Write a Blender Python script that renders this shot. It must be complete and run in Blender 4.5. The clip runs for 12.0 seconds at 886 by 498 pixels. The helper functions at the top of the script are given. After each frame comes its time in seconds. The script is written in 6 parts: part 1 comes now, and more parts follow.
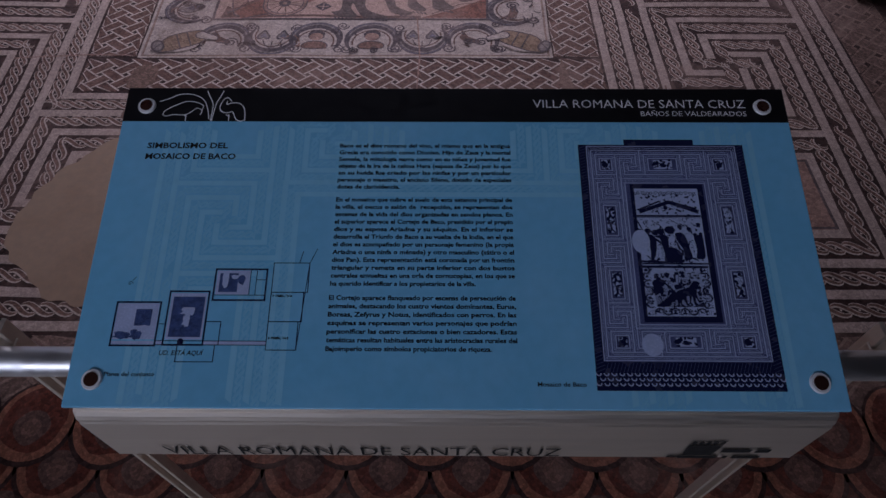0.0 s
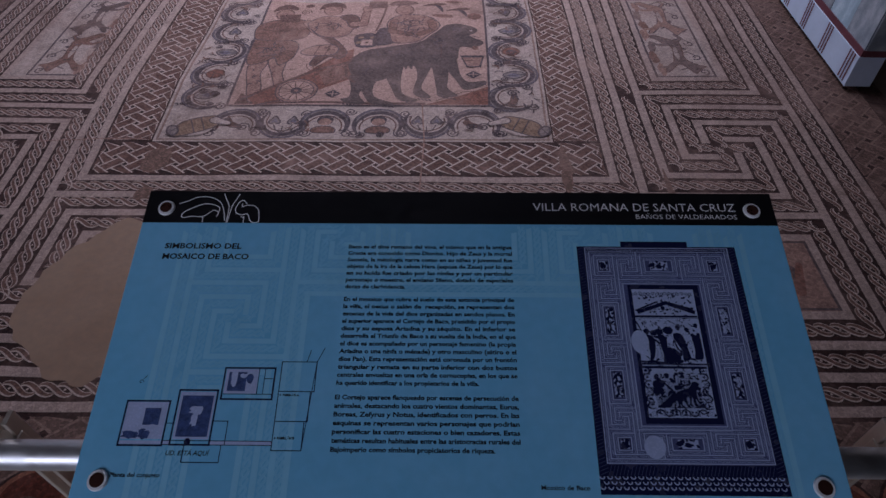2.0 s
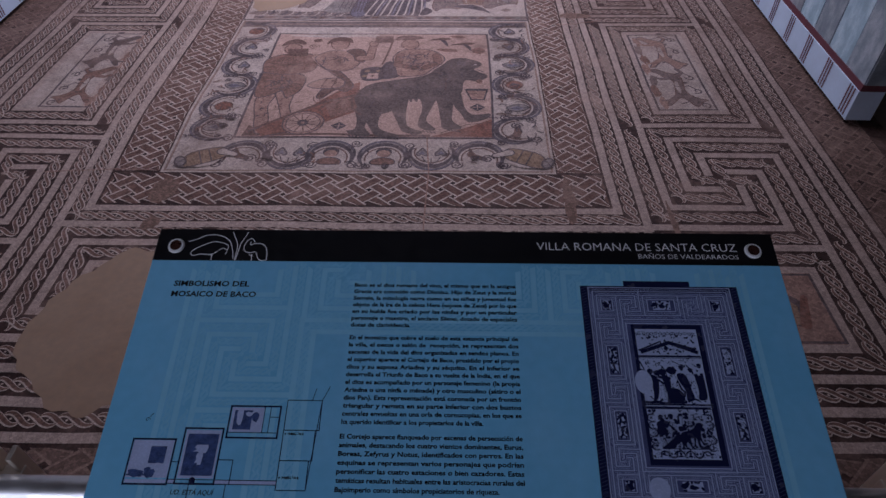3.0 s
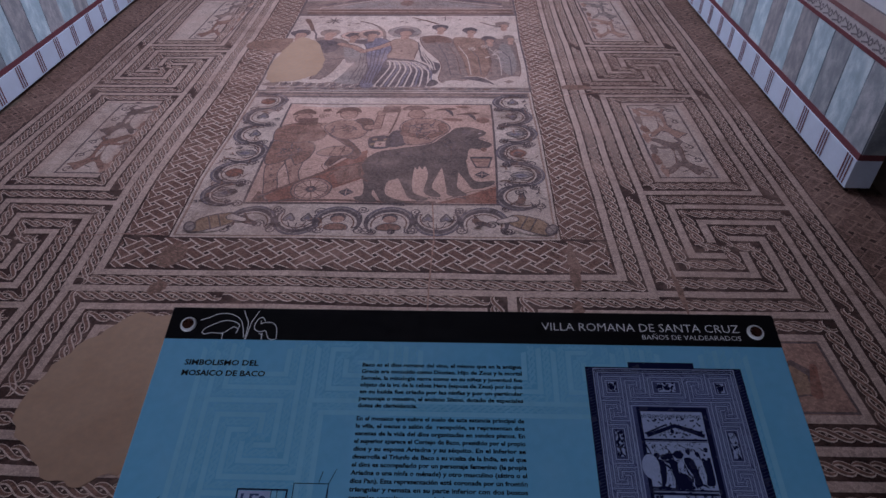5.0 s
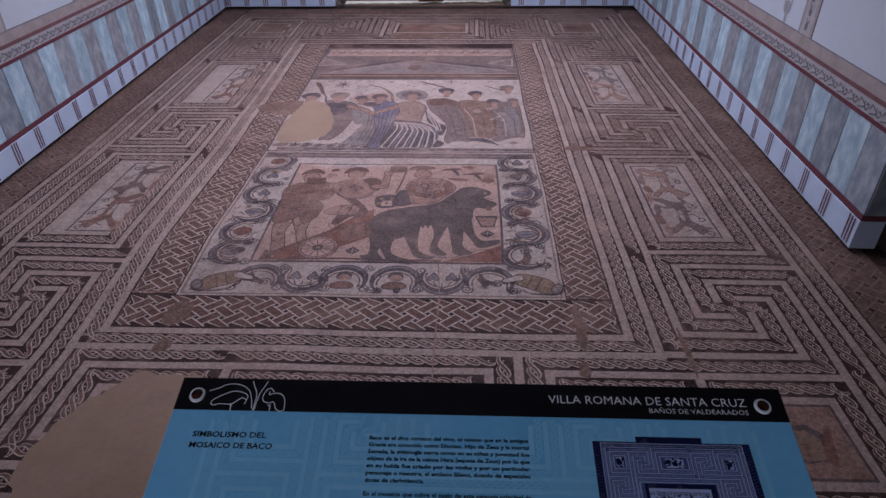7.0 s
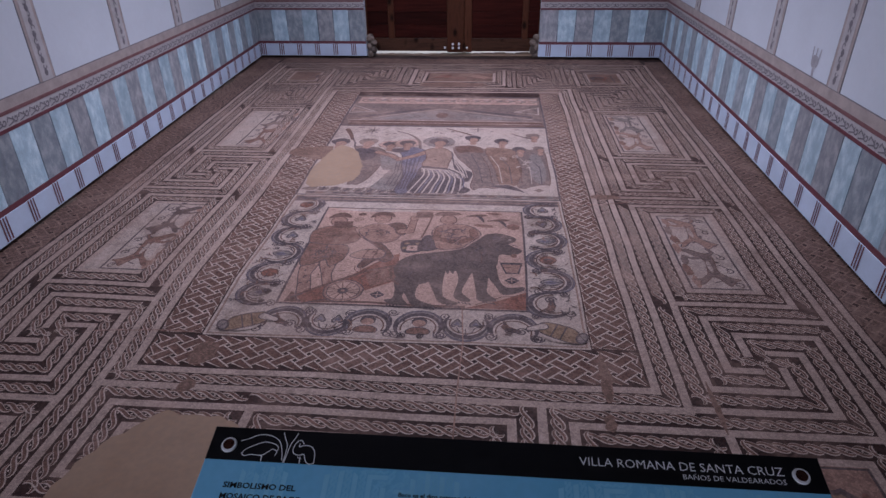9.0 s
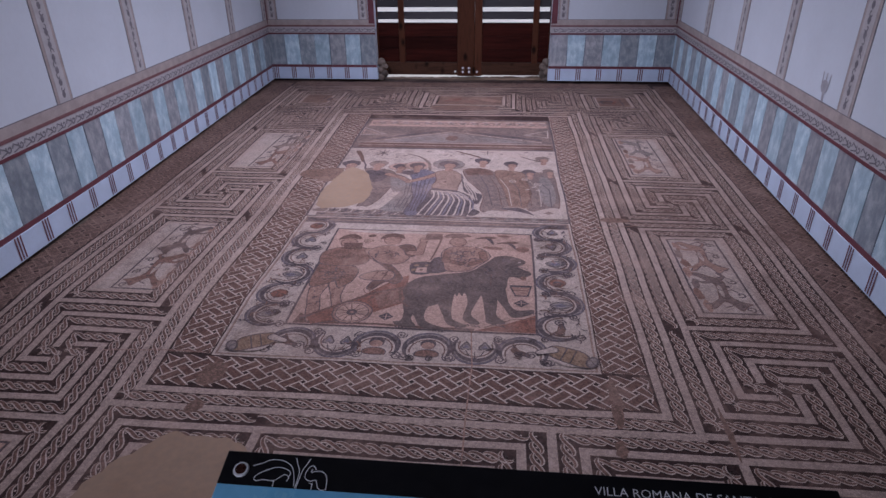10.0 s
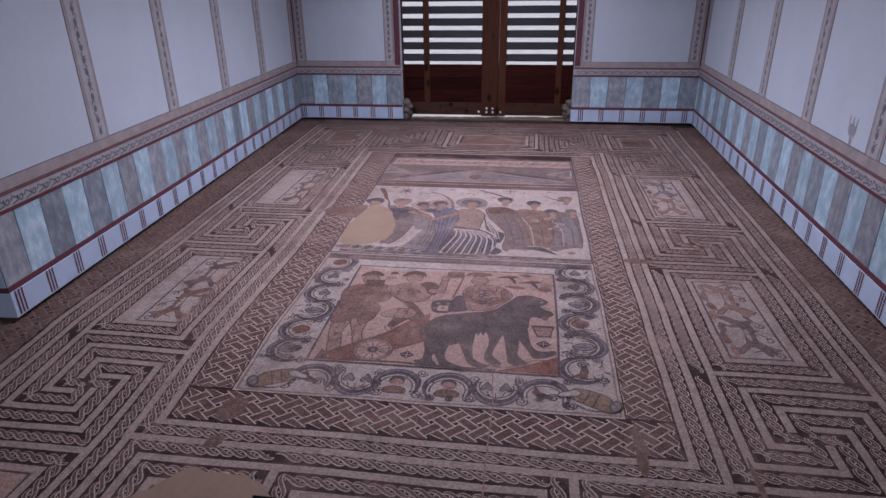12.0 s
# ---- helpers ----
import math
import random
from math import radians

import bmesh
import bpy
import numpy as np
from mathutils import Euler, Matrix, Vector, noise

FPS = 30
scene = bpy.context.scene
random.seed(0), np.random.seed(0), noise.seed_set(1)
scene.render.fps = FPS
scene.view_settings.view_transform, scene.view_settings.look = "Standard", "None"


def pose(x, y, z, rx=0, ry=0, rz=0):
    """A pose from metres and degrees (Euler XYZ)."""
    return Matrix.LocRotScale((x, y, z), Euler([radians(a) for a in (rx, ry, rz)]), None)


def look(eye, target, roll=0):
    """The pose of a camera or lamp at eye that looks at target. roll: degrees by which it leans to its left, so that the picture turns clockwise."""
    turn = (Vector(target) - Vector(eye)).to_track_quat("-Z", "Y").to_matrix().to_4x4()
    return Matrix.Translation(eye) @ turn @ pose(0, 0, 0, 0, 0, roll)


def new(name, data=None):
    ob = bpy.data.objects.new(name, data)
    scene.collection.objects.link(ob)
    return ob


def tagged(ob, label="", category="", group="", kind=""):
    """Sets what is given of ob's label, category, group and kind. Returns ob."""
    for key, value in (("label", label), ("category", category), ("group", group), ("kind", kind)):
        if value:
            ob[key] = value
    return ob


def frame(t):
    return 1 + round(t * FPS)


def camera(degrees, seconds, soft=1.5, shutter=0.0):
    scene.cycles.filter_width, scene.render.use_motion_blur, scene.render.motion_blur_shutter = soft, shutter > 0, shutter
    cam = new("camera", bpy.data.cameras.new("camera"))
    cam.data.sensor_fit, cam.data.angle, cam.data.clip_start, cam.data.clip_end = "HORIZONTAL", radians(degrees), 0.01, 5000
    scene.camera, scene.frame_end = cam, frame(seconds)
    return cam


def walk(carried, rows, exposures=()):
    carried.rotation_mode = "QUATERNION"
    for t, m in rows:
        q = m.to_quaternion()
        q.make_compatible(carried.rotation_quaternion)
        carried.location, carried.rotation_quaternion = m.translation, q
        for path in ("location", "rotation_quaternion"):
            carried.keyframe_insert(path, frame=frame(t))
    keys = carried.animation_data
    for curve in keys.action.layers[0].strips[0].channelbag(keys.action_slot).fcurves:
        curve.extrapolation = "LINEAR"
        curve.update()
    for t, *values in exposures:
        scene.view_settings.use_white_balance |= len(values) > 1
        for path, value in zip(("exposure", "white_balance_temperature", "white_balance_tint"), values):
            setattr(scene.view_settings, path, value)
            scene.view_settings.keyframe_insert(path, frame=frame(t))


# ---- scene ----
cam = camera(71.7, 12.0)
# ---- path ----
PATH = [
    (0, (0.647, 0.201, 2.011), (0.634, 1.379, 0.396), -0.3),
    (0.5, (0.647, 0.202, 2.018), (0.63, 1.43, 0.44), -0.4),
    (1, (0.647, 0.204, 2.026), (0.63, 1.486, 0.491), -0.4),
    (1.5, (0.647, 0.205, 2.033), (0.629, 1.532, 0.537), -0.4),
    (2, (0.646, 0.206, 2.039), (0.622, 1.572, 0.579), -0.4),
    (2.5, (0.645, 0.207, 2.045), (0.613, 1.606, 0.617), -0.5),
    (3, (0.645, 0.207, 2.051), (0.608, 1.641, 0.657), -0.5),
    (5, (0.643, 0.208, 2.074), (0.589, 1.775, 0.832), -0.6),
    (5.5, (0.643, 0.208, 2.081), (0.585, 1.81, 0.885), -0.6),
    (6, (0.642, 0.208, 2.087), (0.579, 1.84, 0.933), -0.6),
    (6.5, (0.641, 0.208, 2.09), (0.574, 1.86, 0.966), -0.6),
    (7, (0.641, 0.207, 2.095), (0.568, 1.88, 1.001), -0.7),
    (9, (0.631, 0.205, 2.111), (0.48, 1.947, 1.14), -0.7),
    (9.5, (0.628, 0.206, 2.113), (0.463, 1.964, 1.173), -0.7),
    (10, (0.625, 0.205, 2.115), (0.444, 1.978, 1.206), -0.7),
    (10.5, (0.624, 0.205, 2.119), (0.428, 1.988, 1.235), -0.7),
    (11, (0.621, 0.206, 2.121), (0.407, 2.001, 1.265), -0.7),
    (11.5, (0.618, 0.205, 2.124), (0.387, 2.01, 1.294), -0.7),
    (12, (0.618, 0.204, 2.127), (0.364, 2.019, 1.328), -0.7),
]
walk(cam, [(t, look(eye, aim, roll)) for t, eye, aim, roll in PATH], [(0.0, -0.26, 5800, 21), (3.0, -0.24, 5800, 21), (6.0, -0.16, 5800, 21), (9.0, -0.1, 5800, 21), (12.0, -0.05, 5800, 21)])

# ---- light ----
world = bpy.data.worlds.new("sky")
world.use_nodes = True
scene.world = world
sky = world.node_tree.nodes.new("ShaderNodeTexSky")
sky.sky_type = "NISHITA"
sky.sun_disc = False
sky.sun_elevation = radians(48)
sky.sun_rotation = radians(272)
world.node_tree.links.new(sky.outputs[0], world.node_tree.nodes["Background"].inputs[0])
world.node_tree.nodes["Background"].inputs[1].default_value = 0.12


def lamp(name, kind, energy, colour, m, size=1.0, size_y=None, spread=180):
    data = bpy.data.lights.new(name, kind)
    data.energy, data.color = energy, colour
    if kind == "AREA":
        data.shape, data.size, data.size_y, data.spread = "RECTANGLE", size, size_y or size, radians(spread)
    else:
        data.angle = radians(0.6)
    ob = new(name, data)
    ob.matrix_basis = m
    return ob


lamp("sun", "SUN", 3.2, (1.0, 0.95, 0.88), look((0, 0, 0), (1.0, -0.05, -1.05)))
# unseen area lamp added overhead, stands in for daylight on the floor
lamp("skylight_glow", "AREA", 180, (0.9, 0.92, 1.0), pose(0.0, 6.45, 4.26, 0, 0, 0), 2.4, 5.6, 120)
# unseen area lamp behind the camera, added to brighten the lectern board
lamp("window_glow", "AREA", 27, (0.92, 0.94, 1.0), look((-1.7, -2.28, 2.75), (-0.9, 1.2, 2.15)), 3.6, 1.0, 110)

# ---- materials ----


def shader(name, rough=0.6, metal=0.0):
    m = bpy.data.materials.new(name)
    m.use_nodes = True
    nt = m.node_tree
    b = nt.nodes["Principled BSDF"]
    b.inputs["Roughness"].default_value = rough
    b.inputs["Metallic"].default_value = metal
    return m, nt, b


def node(nt, kind, **inputs):
    n = nt.nodes.new(kind)
    for k, v in inputs.items():
        n.inputs[k.replace("_", " ")].default_value = v
    return n


def ramp(nt, src, lo, hi, a=0.0, b=1.0):
    n = nt.nodes.new("ShaderNodeMapRange")
    nt.links.new(src, n.inputs[0])
    for i, v in enumerate((lo, hi, a, b)):
        n.inputs[i + 1].default_value = v
    return n.outputs[0]


def maths(nt, op, a, b):
    n = nt.nodes.new("ShaderNodeMath")
    n.operation = op
    for i, v in enumerate((a, b)):
        if isinstance(v, (int, float)):
            n.inputs[i].default_value = v
        else:
            nt.links.new(v, n.inputs[i])
    return n.outputs[0]


def tint(nt, colour, factor):
    """colour times a grey factor socket"""
    n = nt.nodes.new("ShaderNodeMix")
    n.data_type, n.blend_type = "RGBA", "MULTIPLY"
    n.inputs[0].default_value = 1.0
    if isinstance(colour, tuple):
        n.inputs[6].default_value = (*colour, 1)
    else:
        nt.links.new(colour, n.inputs[6])
    nt.links.new(factor, n.inputs[7])
    return n.outputs[2]


def blend(nt, fac, a, b):
    n = nt.nodes.new("ShaderNodeMix")
    n.data_type = "RGBA"
    nt.links.new(fac, n.inputs[0])
    for i, v in ((6, a), (7, b)):
        if isinstance(v, tuple):
            n.inputs[i].default_value = (*v, 1)
        else:
            nt.links.new(v, n.inputs[i])
    return n.outputs[2]


def bump(nt, b, height, strength, distance):
    n = node(nt, "ShaderNodeBump", Strength=strength, Distance=distance)
    nt.links.new(height, n.inputs["Height"])
    nt.links.new(n.outputs[0], b.inputs["Normal"])


def mosaic(name, colour, vary=0.5, rough=0.72, cells=95.0):
    """small stone cubes with mortar joints, dusty stains over metres"""
    m, nt, b = shader(name, rough)
    b.inputs["Specular IOR Level"].default_value = 0.2
    at = nt.nodes.new("ShaderNodeTexCoord").outputs["Object"]
    cell = node(nt, "ShaderNodeTexVoronoi", Scale=cells)
    cell.voronoi_dimensions = "2D"
    edge = node(nt, "ShaderNodeTexVoronoi", Scale=cells)
    edge.voronoi_dimensions, edge.feature = "2D", "DISTANCE_TO_EDGE"
    stain = node(nt, "ShaderNodeTexNoise", Scale=1.7, Detail=6.0, Roughness=0.65)
    wash = node(nt, "ShaderNodeTexNoise", Scale=0.62, Detail=8.0, Roughness=0.7, Distortion=0.6)
    for n in (cell, edge, stain, wash):
        nt.links.new(at, n.inputs["Vector"])
    sep = nt.nodes.new("ShaderNodeSeparateColor")
    nt.links.new(cell.outputs["Color"], sep.inputs[0])
    value = ramp(nt, sep.outputs[0], 0, 1, 1 - vary, 1 + vary * 0.8)
    joint = ramp(nt, edge.outputs["Distance"], 0.0, 0.12, 0.6, 1.0)
    base = tint(nt, colour, maths(nt, "MULTIPLY", value, joint))
    speck = node(nt, "ShaderNodeTexNoise", Scale=7.5, Detail=7.0, Roughness=0.72, Distortion=0.8)
    nt.links.new(at, speck.inputs["Vector"])
    dust = maths(nt, "MULTIPLY", ramp(nt, stain.outputs["Fac"], 0.46, 0.66, 0.04, 0.62), ramp(nt, speck.outputs["Fac"], 0.38, 0.62, 0.15, 1.0))
    dirt = maths(nt, "MULTIPLY", ramp(nt, wash.outputs["Fac"], 0.5, 0.66, 0.0, 0.75), ramp(nt, speck.outputs["Fac"], 0.62, 0.36, 0.25, 1.0))
    base = blend(nt, dust, base, (0.225, 0.145, 0.118))
    base = blend(nt, dirt, base, (0.125, 0.068, 0.052))
    tone = maths(nt, "MULTIPLY", ramp(nt, speck.outputs["Fac"], 0.3, 0.7, 0.8, 1.2), ramp(nt, stain.outputs["Fac"], 0.3, 0.7, 0.86, 1.14))
    nt.links.new(tint(nt, base, tone), b.inputs["Base Color"])
    nt.links.new(ramp(nt, sep.outputs[1], 0, 1, rough - 0.1, rough + 0.15), b.inputs["Roughness"])
    bump(nt, b, edge.outputs["Distance"], 0.35, 0.002)
    return m


def plain(name, colour, rough=0.6, metal=0.0, vary=0.2, scale=6.0, relief=0.15, stretch=(1, 1, 1), each=0.0, second=None, knots=0.0, gloss=0.5):
    """a surface with broad and fine variation; second: a colour that shows in patches"""
    m, nt, b = shader(name, rough, metal)
    co = nt.nodes.new("ShaderNodeTexCoord").outputs["Object"]
    mp = node(nt, "ShaderNodeMapping", Scale=stretch)
    nt.links.new(co, mp.inputs["Vector"])
    broad = node(nt, "ShaderNodeTexNoise", Scale=scale, Detail=5.0, Roughness=0.6)
    fine = node(nt, "ShaderNodeTexNoise", Scale=scale * 14, Detail=3.0)
    nt.links.new(mp.outputs[0], broad.inputs["Vector"])
    nt.links.new(mp.outputs[0], fine.inputs["Vector"])
    f = maths(nt, "MULTIPLY", ramp(nt, broad.outputs["Fac"], 0.25, 0.75, 1 - vary, 1 + vary), ramp(nt, fine.outputs["Fac"], 0.3, 0.7, 1 - vary * 0.4, 1 + vary * 0.4))
    if each:
        info = nt.nodes.new("ShaderNodeObjectInfo")
        f = maths(nt, "MULTIPLY", f, ramp(nt, info.outputs["Random"], 0, 1, 1 - each, 1 + each))
    base = colour
    if second:
        base = blend(nt, ramp(nt, broad.outputs["Fac"], 0.45, 0.62), colour, second)
    b.inputs["Specular IOR Level"].default_value = gloss
    if knots:
        eye = node(nt, "ShaderNodeTexVoronoi", Scale=knots)
        half = node(nt, "ShaderNodeMapping", Scale=(1, 1, 0.55))
        nt.links.new(co, half.inputs["Vector"]), nt.links.new(half.outputs[0], eye.inputs["Vector"])
        f = maths(nt, "MULTIPLY", f, ramp(nt, eye.outputs["Distance"], 0.1, 0.26, 0.12, 1.0))
    nt.links.new(tint(nt, base, f), b.inputs["Base Color"])
    nt.links.new(ramp(nt, fine.outputs["Fac"], 0.3, 0.7, rough * 0.8, min(1, rough * 1.2)), b.inputs["Roughness"])
    if relief:
        bump(nt, b, fine.outputs["Fac"], relief, 0.004)
    return m


DARK = mosaic("mosaic_dark", (0.038, 0.0165, 0.0145))
PALE = mosaic("mosaic_pale", (0.385, 0.275, 0.235), 0.25)
STRAND = mosaic("mosaic_strand", (0.15, 0.077, 0.059), 0.45)
EDGE = mosaic("mosaic_edge", (0.48, 0.365, 0.315), 0.24)
WEAVE = mosaic("mosaic_weave", (0.125, 0.062, 0.048), 0.4)
SCALE_RED = mosaic("mosaic_scale_red", (0.12, 0.029, 0.017), 0.4)
SCALE_RIM = mosaic("mosaic_scale_rim", (0.26, 0.1, 0.06), 0.35)
DIM = mosaic("mosaic_dim", (0.15, 0.088, 0.07), 0.45)
MID_BROWN = mosaic("mosaic_worn", (0.18, 0.103, 0.078), 0.4)
# darker than the pale stone, for the meanders at the far end
PALE_FAR = mosaic("mosaic_pale_worn", (0.265, 0.183, 0.157), 0.3)
PALE_BROWN = mosaic("mosaic_pale_brown", (0.24, 0.15, 0.12), 0.3)
RED = mosaic("mosaic_red", (0.19, 0.078, 0.056), 0.4)
ROSE = mosaic("mosaic_rose", (0.38, 0.235, 0.19), 0.25)
FLESH = mosaic("mosaic_flesh", (0.28, 0.158, 0.124), 0.35)
BROWN = mosaic("mosaic_brown", (0.125, 0.066, 0.053), 0.4)
UMBER = mosaic("mosaic_umber", (0.165, 0.112, 0.1), 0.35)
SLATE = mosaic("mosaic_slate", (0.085, 0.06, 0.064), 0.4)
BLUE = mosaic("mosaic_blue", (0.15, 0.122, 0.15), 0.4)
CREAM = mosaic("mosaic_cream", (0.4, 0.302, 0.262), 0.25)
GREY = mosaic("mosaic_grey", (0.2, 0.155, 0.145), 0.35)
BEAST = mosaic("mosaic_beast", (0.1, 0.067, 0.061), 0.32)
RUST = mosaic("mosaic_rust", (0.185, 0.096, 0.073), 0.35)
OCHRE = mosaic("mosaic_ochre", (0.22, 0.135, 0.088), 0.35)
MORTAR = plain("repair_mortar", (0.29, 0.186, 0.125), 0.85, vary=0.26, scale=2.2, relief=0.35, second=(0.215, 0.132, 0.086))
EARTH = plain("dry_earth", (0.12, 0.085, 0.065), 0.95, vary=0.45, scale=3.0, relief=0.8)
STONE = plain("rubble_stone", (0.33, 0.29, 0.26), 0.9, vary=0.3, scale=9, relief=0.6, each=0.35)
JAMB = plain("old_jamb_stone", (0.15, 0.115, 0.095), 0.9, vary=0.45, scale=16, relief=0.8, each=0.3)
GRAVEL = plain("pale_gravel", (0.62, 0.58, 0.5), 0.95, vary=0.2, scale=1.5, relief=0.3)
PLASTER = plain("white_plaster", (0.65, 0.69, 0.755), 0.75, vary=0.05, scale=1.6, relief=0.12)
PLINTH = plain("plinth_paint", (0.6, 0.69, 0.84), 0.6, vary=0.08, scale=4, relief=0.08)
WINE = plain("wine_red_paint", (0.15, 0.042, 0.055), 0.65, vary=0.2, scale=8, relief=0.08)
MUTED_RED = plain("muted_red_paint", (0.21, 0.095, 0.1), 0.68, vary=0.25, scale=8, relief=0.08)
BEIGE = plain("beige_paint", (0.42, 0.35, 0.33), 0.7, vary=0.2, scale=9, relief=0.08)
FRIEZE = plain("frieze_grey_paint", (0.5, 0.47, 0.48), 0.7, vary=0.16, scale=9, relief=0.08)
INK = plain("frieze_dark_paint", (0.2, 0.18, 0.2), 0.7, vary=0.25, scale=12, relief=0.0)
FAINT = plain("faded_grey_paint", (0.4, 0.385, 0.42), 0.75, vary=0.2, scale=20, relief=0.0)
MARBLE_BLUE = plain("painted_blue_marble", (0.46, 0.63, 0.73), 0.45, vary=0.22, scale=8.0, relief=0.05, stretch=(1.5, 1, 0.8), each=0.16, second=(0.6, 0.73, 0.8))
MARBLE_WARM = plain("painted_brown_marble", (0.32, 0.335, 0.37), 0.45, vary=0.3, scale=9, relief=0.05, stretch=(1.6, 1, 1), each=0.14, second=(0.4, 0.4, 0.42))
MARBLE_GREY = plain("painted_grey_marble", (0.29, 0.335, 0.38), 0.45, vary=0.3, scale=8, relief=0.05, stretch=(1.6, 1, 1), each=0.16, second=(0.36, 0.39, 0.42))
SEAM = plain("seam_grey", (0.12, 0.15, 0.19), 0.6, vary=0.2)
WOOD = plain("stained_wood", (0.095, 0.034, 0.018), 0.5, vary=0.5, scale=2.4, relief=0.25, stretch=(9, 9, 1.3), each=0.2, second=(0.05, 0.017, 0.009), knots=5.5, gloss=0.12)
WOOD_H = plain("stained_wood_rail", (0.1, 0.045, 0.027), 0.6, vary=0.5, scale=2.4, relief=0.25, stretch=(1.3, 9, 9), each=0.2, second=(0.045, 0.02, 0.013), knots=5.0, gloss=0.12)
WOOD_DARK = plain("dark_red_wood", (0.034, 0.0062, 0.0042), 0.5, vary=0.6, scale=3.0, relief=0.25, stretch=(0.7, 9, 9), each=0.25, gloss=0.1)
SLAT = plain("weathered_slat", (0.042, 0.037, 0.04), 0.6, vary=0.25, scale=4, relief=0.2, stretch=(0.7, 9, 9), each=0.15, gloss=0.15)
STEEL = plain("brushed_steel", (0.8, 0.72, 0.63), 0.5, 1.0, vary=0.05, scale=5.0, relief=0.0, stretch=(0.3, 14, 14))
TUBE = plain("polished_steel", (0.78, 0.78, 0.8), 0.42, 1.0, vary=0.05, scale=3.0, relief=0.0)
ACRYLIC = plain("blue_printed_acrylic", (0.18, 0.5, 0.76), 0.2, vary=0.08, scale=7, relief=0.0, second=(0.2, 0.5, 0.745))
GHOST = plain("pale_blue_print", (0.25, 0.57, 0.78), 0.2, vary=0.06, scale=9, relief=0.0)
GHOST_DEEP = plain("pale_blue_print_soft", (0.215, 0.535, 0.765), 0.2, vary=0.06, scale=9, relief=0.0)
BLACK = plain("black_print", (0.003, 0.003, 0.005), 0.4, vary=0.1, relief=0.0)
NAVY = plain("navy_print", (0.01, 0.013, 0.05), 0.25, vary=0.1, relief=0.0)
LILAC = plain("lilac_print", (0.4, 0.47, 0.7), 0.25, vary=0.1, scale=40, relief=0.0)
WHITE = plain("white_print", (0.8, 0.8, 0.82), 0.4, vary=0.03, relief=0.0)
# polished steel whitened, its bright reflection put into the colour
RING = plain("bright_ring", (0.9, 0.9, 0.92), 0.35, 0.3, vary=0.03, relief=0.0)
# centre of the polished cap: the dark it mirrors, put into the colour
CAP = plain("dark_bronze", (0.12, 0.05, 0.04), 0.3, 0.8, vary=0.1, relief=0.0)
ETCH = plain("etched_black", (0.006, 0.005, 0.005), 0.95, vary=0.1, relief=0.0)
# dark, so the added outer shell returns little ambient light
CONCRETE = plain("grey_render", (0.13, 0.12, 0.12), 0.85, vary=0.15, scale=2.0, relief=0.3)
# unseen deck, made pale so it reflects onto the lectern's steel front
DECK = plain("deck_boards", (0.7, 0.64, 0.57), 0.7, vary=0.3, scale=3, relief=0.3, stretch=(1, 8, 8))

# ---- helpers for meshes ----


def mesh(name, verts, faces, material, parent=None, label="", category="", group="", kind="", m=None):
    me = bpy.data.meshes.new(name)
    me.from_pydata([tuple(v) for v in verts], [], faces)
    me.materials.append(material)
    me.update()
    ob = new(name, me)
    if parent:
        ob.parent = parent
    if m is not None:
        ob.matrix_basis = m
    return tagged(ob, label, category, group, kind)


def part(name, bm, material, parent, label="", smooth=False):
    me = bpy.data.meshes.new(name)
    bm.to_mesh(me)
    bm.free()
    me.materials.append(material)
    if smooth:
        for p in me.polygons:
            p.use_smooth = True
    ob = new(name, me)
    ob.parent = parent
    return tagged(ob, label)


def block(lo, hi, bevel=0.0):
    bm = bmesh.new()
    bmesh.ops.create_cube(bm, size=1)
    for v in bm.verts:
        v.co = Vector([(lo[i] + hi[i]) / 2 + v.co[i] * (hi[i] - lo[i]) for i in range(3)])
    if bevel:
        bmesh.ops.bevel(bm, geom=bm.edges[:], offset=bevel, segments=2, affect="EDGES", profile=0.6)
    return bm


def rod(a, b, r, segments=20):
    a, b = Vector(a), Vector(b)
    bm = bmesh.new()
    bmesh.ops.create_cone(bm, cap_ends=True, segments=segments, radius1=r, radius2=r, depth=(b - a).length)
    q = (b - a).to_track_quat("Z", "Y").to_matrix().to_4x4()
    bmesh.ops.transform(bm, matrix=Matrix.Translation((a + b) / 2) @ q, verts=bm.verts)
    return bm


def holder(name, at=(0, 0, 0), label="", category="", group="", kind="", m=None):
    ob = new(name)
    ob.matrix_basis = m if m is not None else Matrix.Translation(at)
    ob.empty_display_size = 0.05
    return tagged(ob, label, category, group, kind)


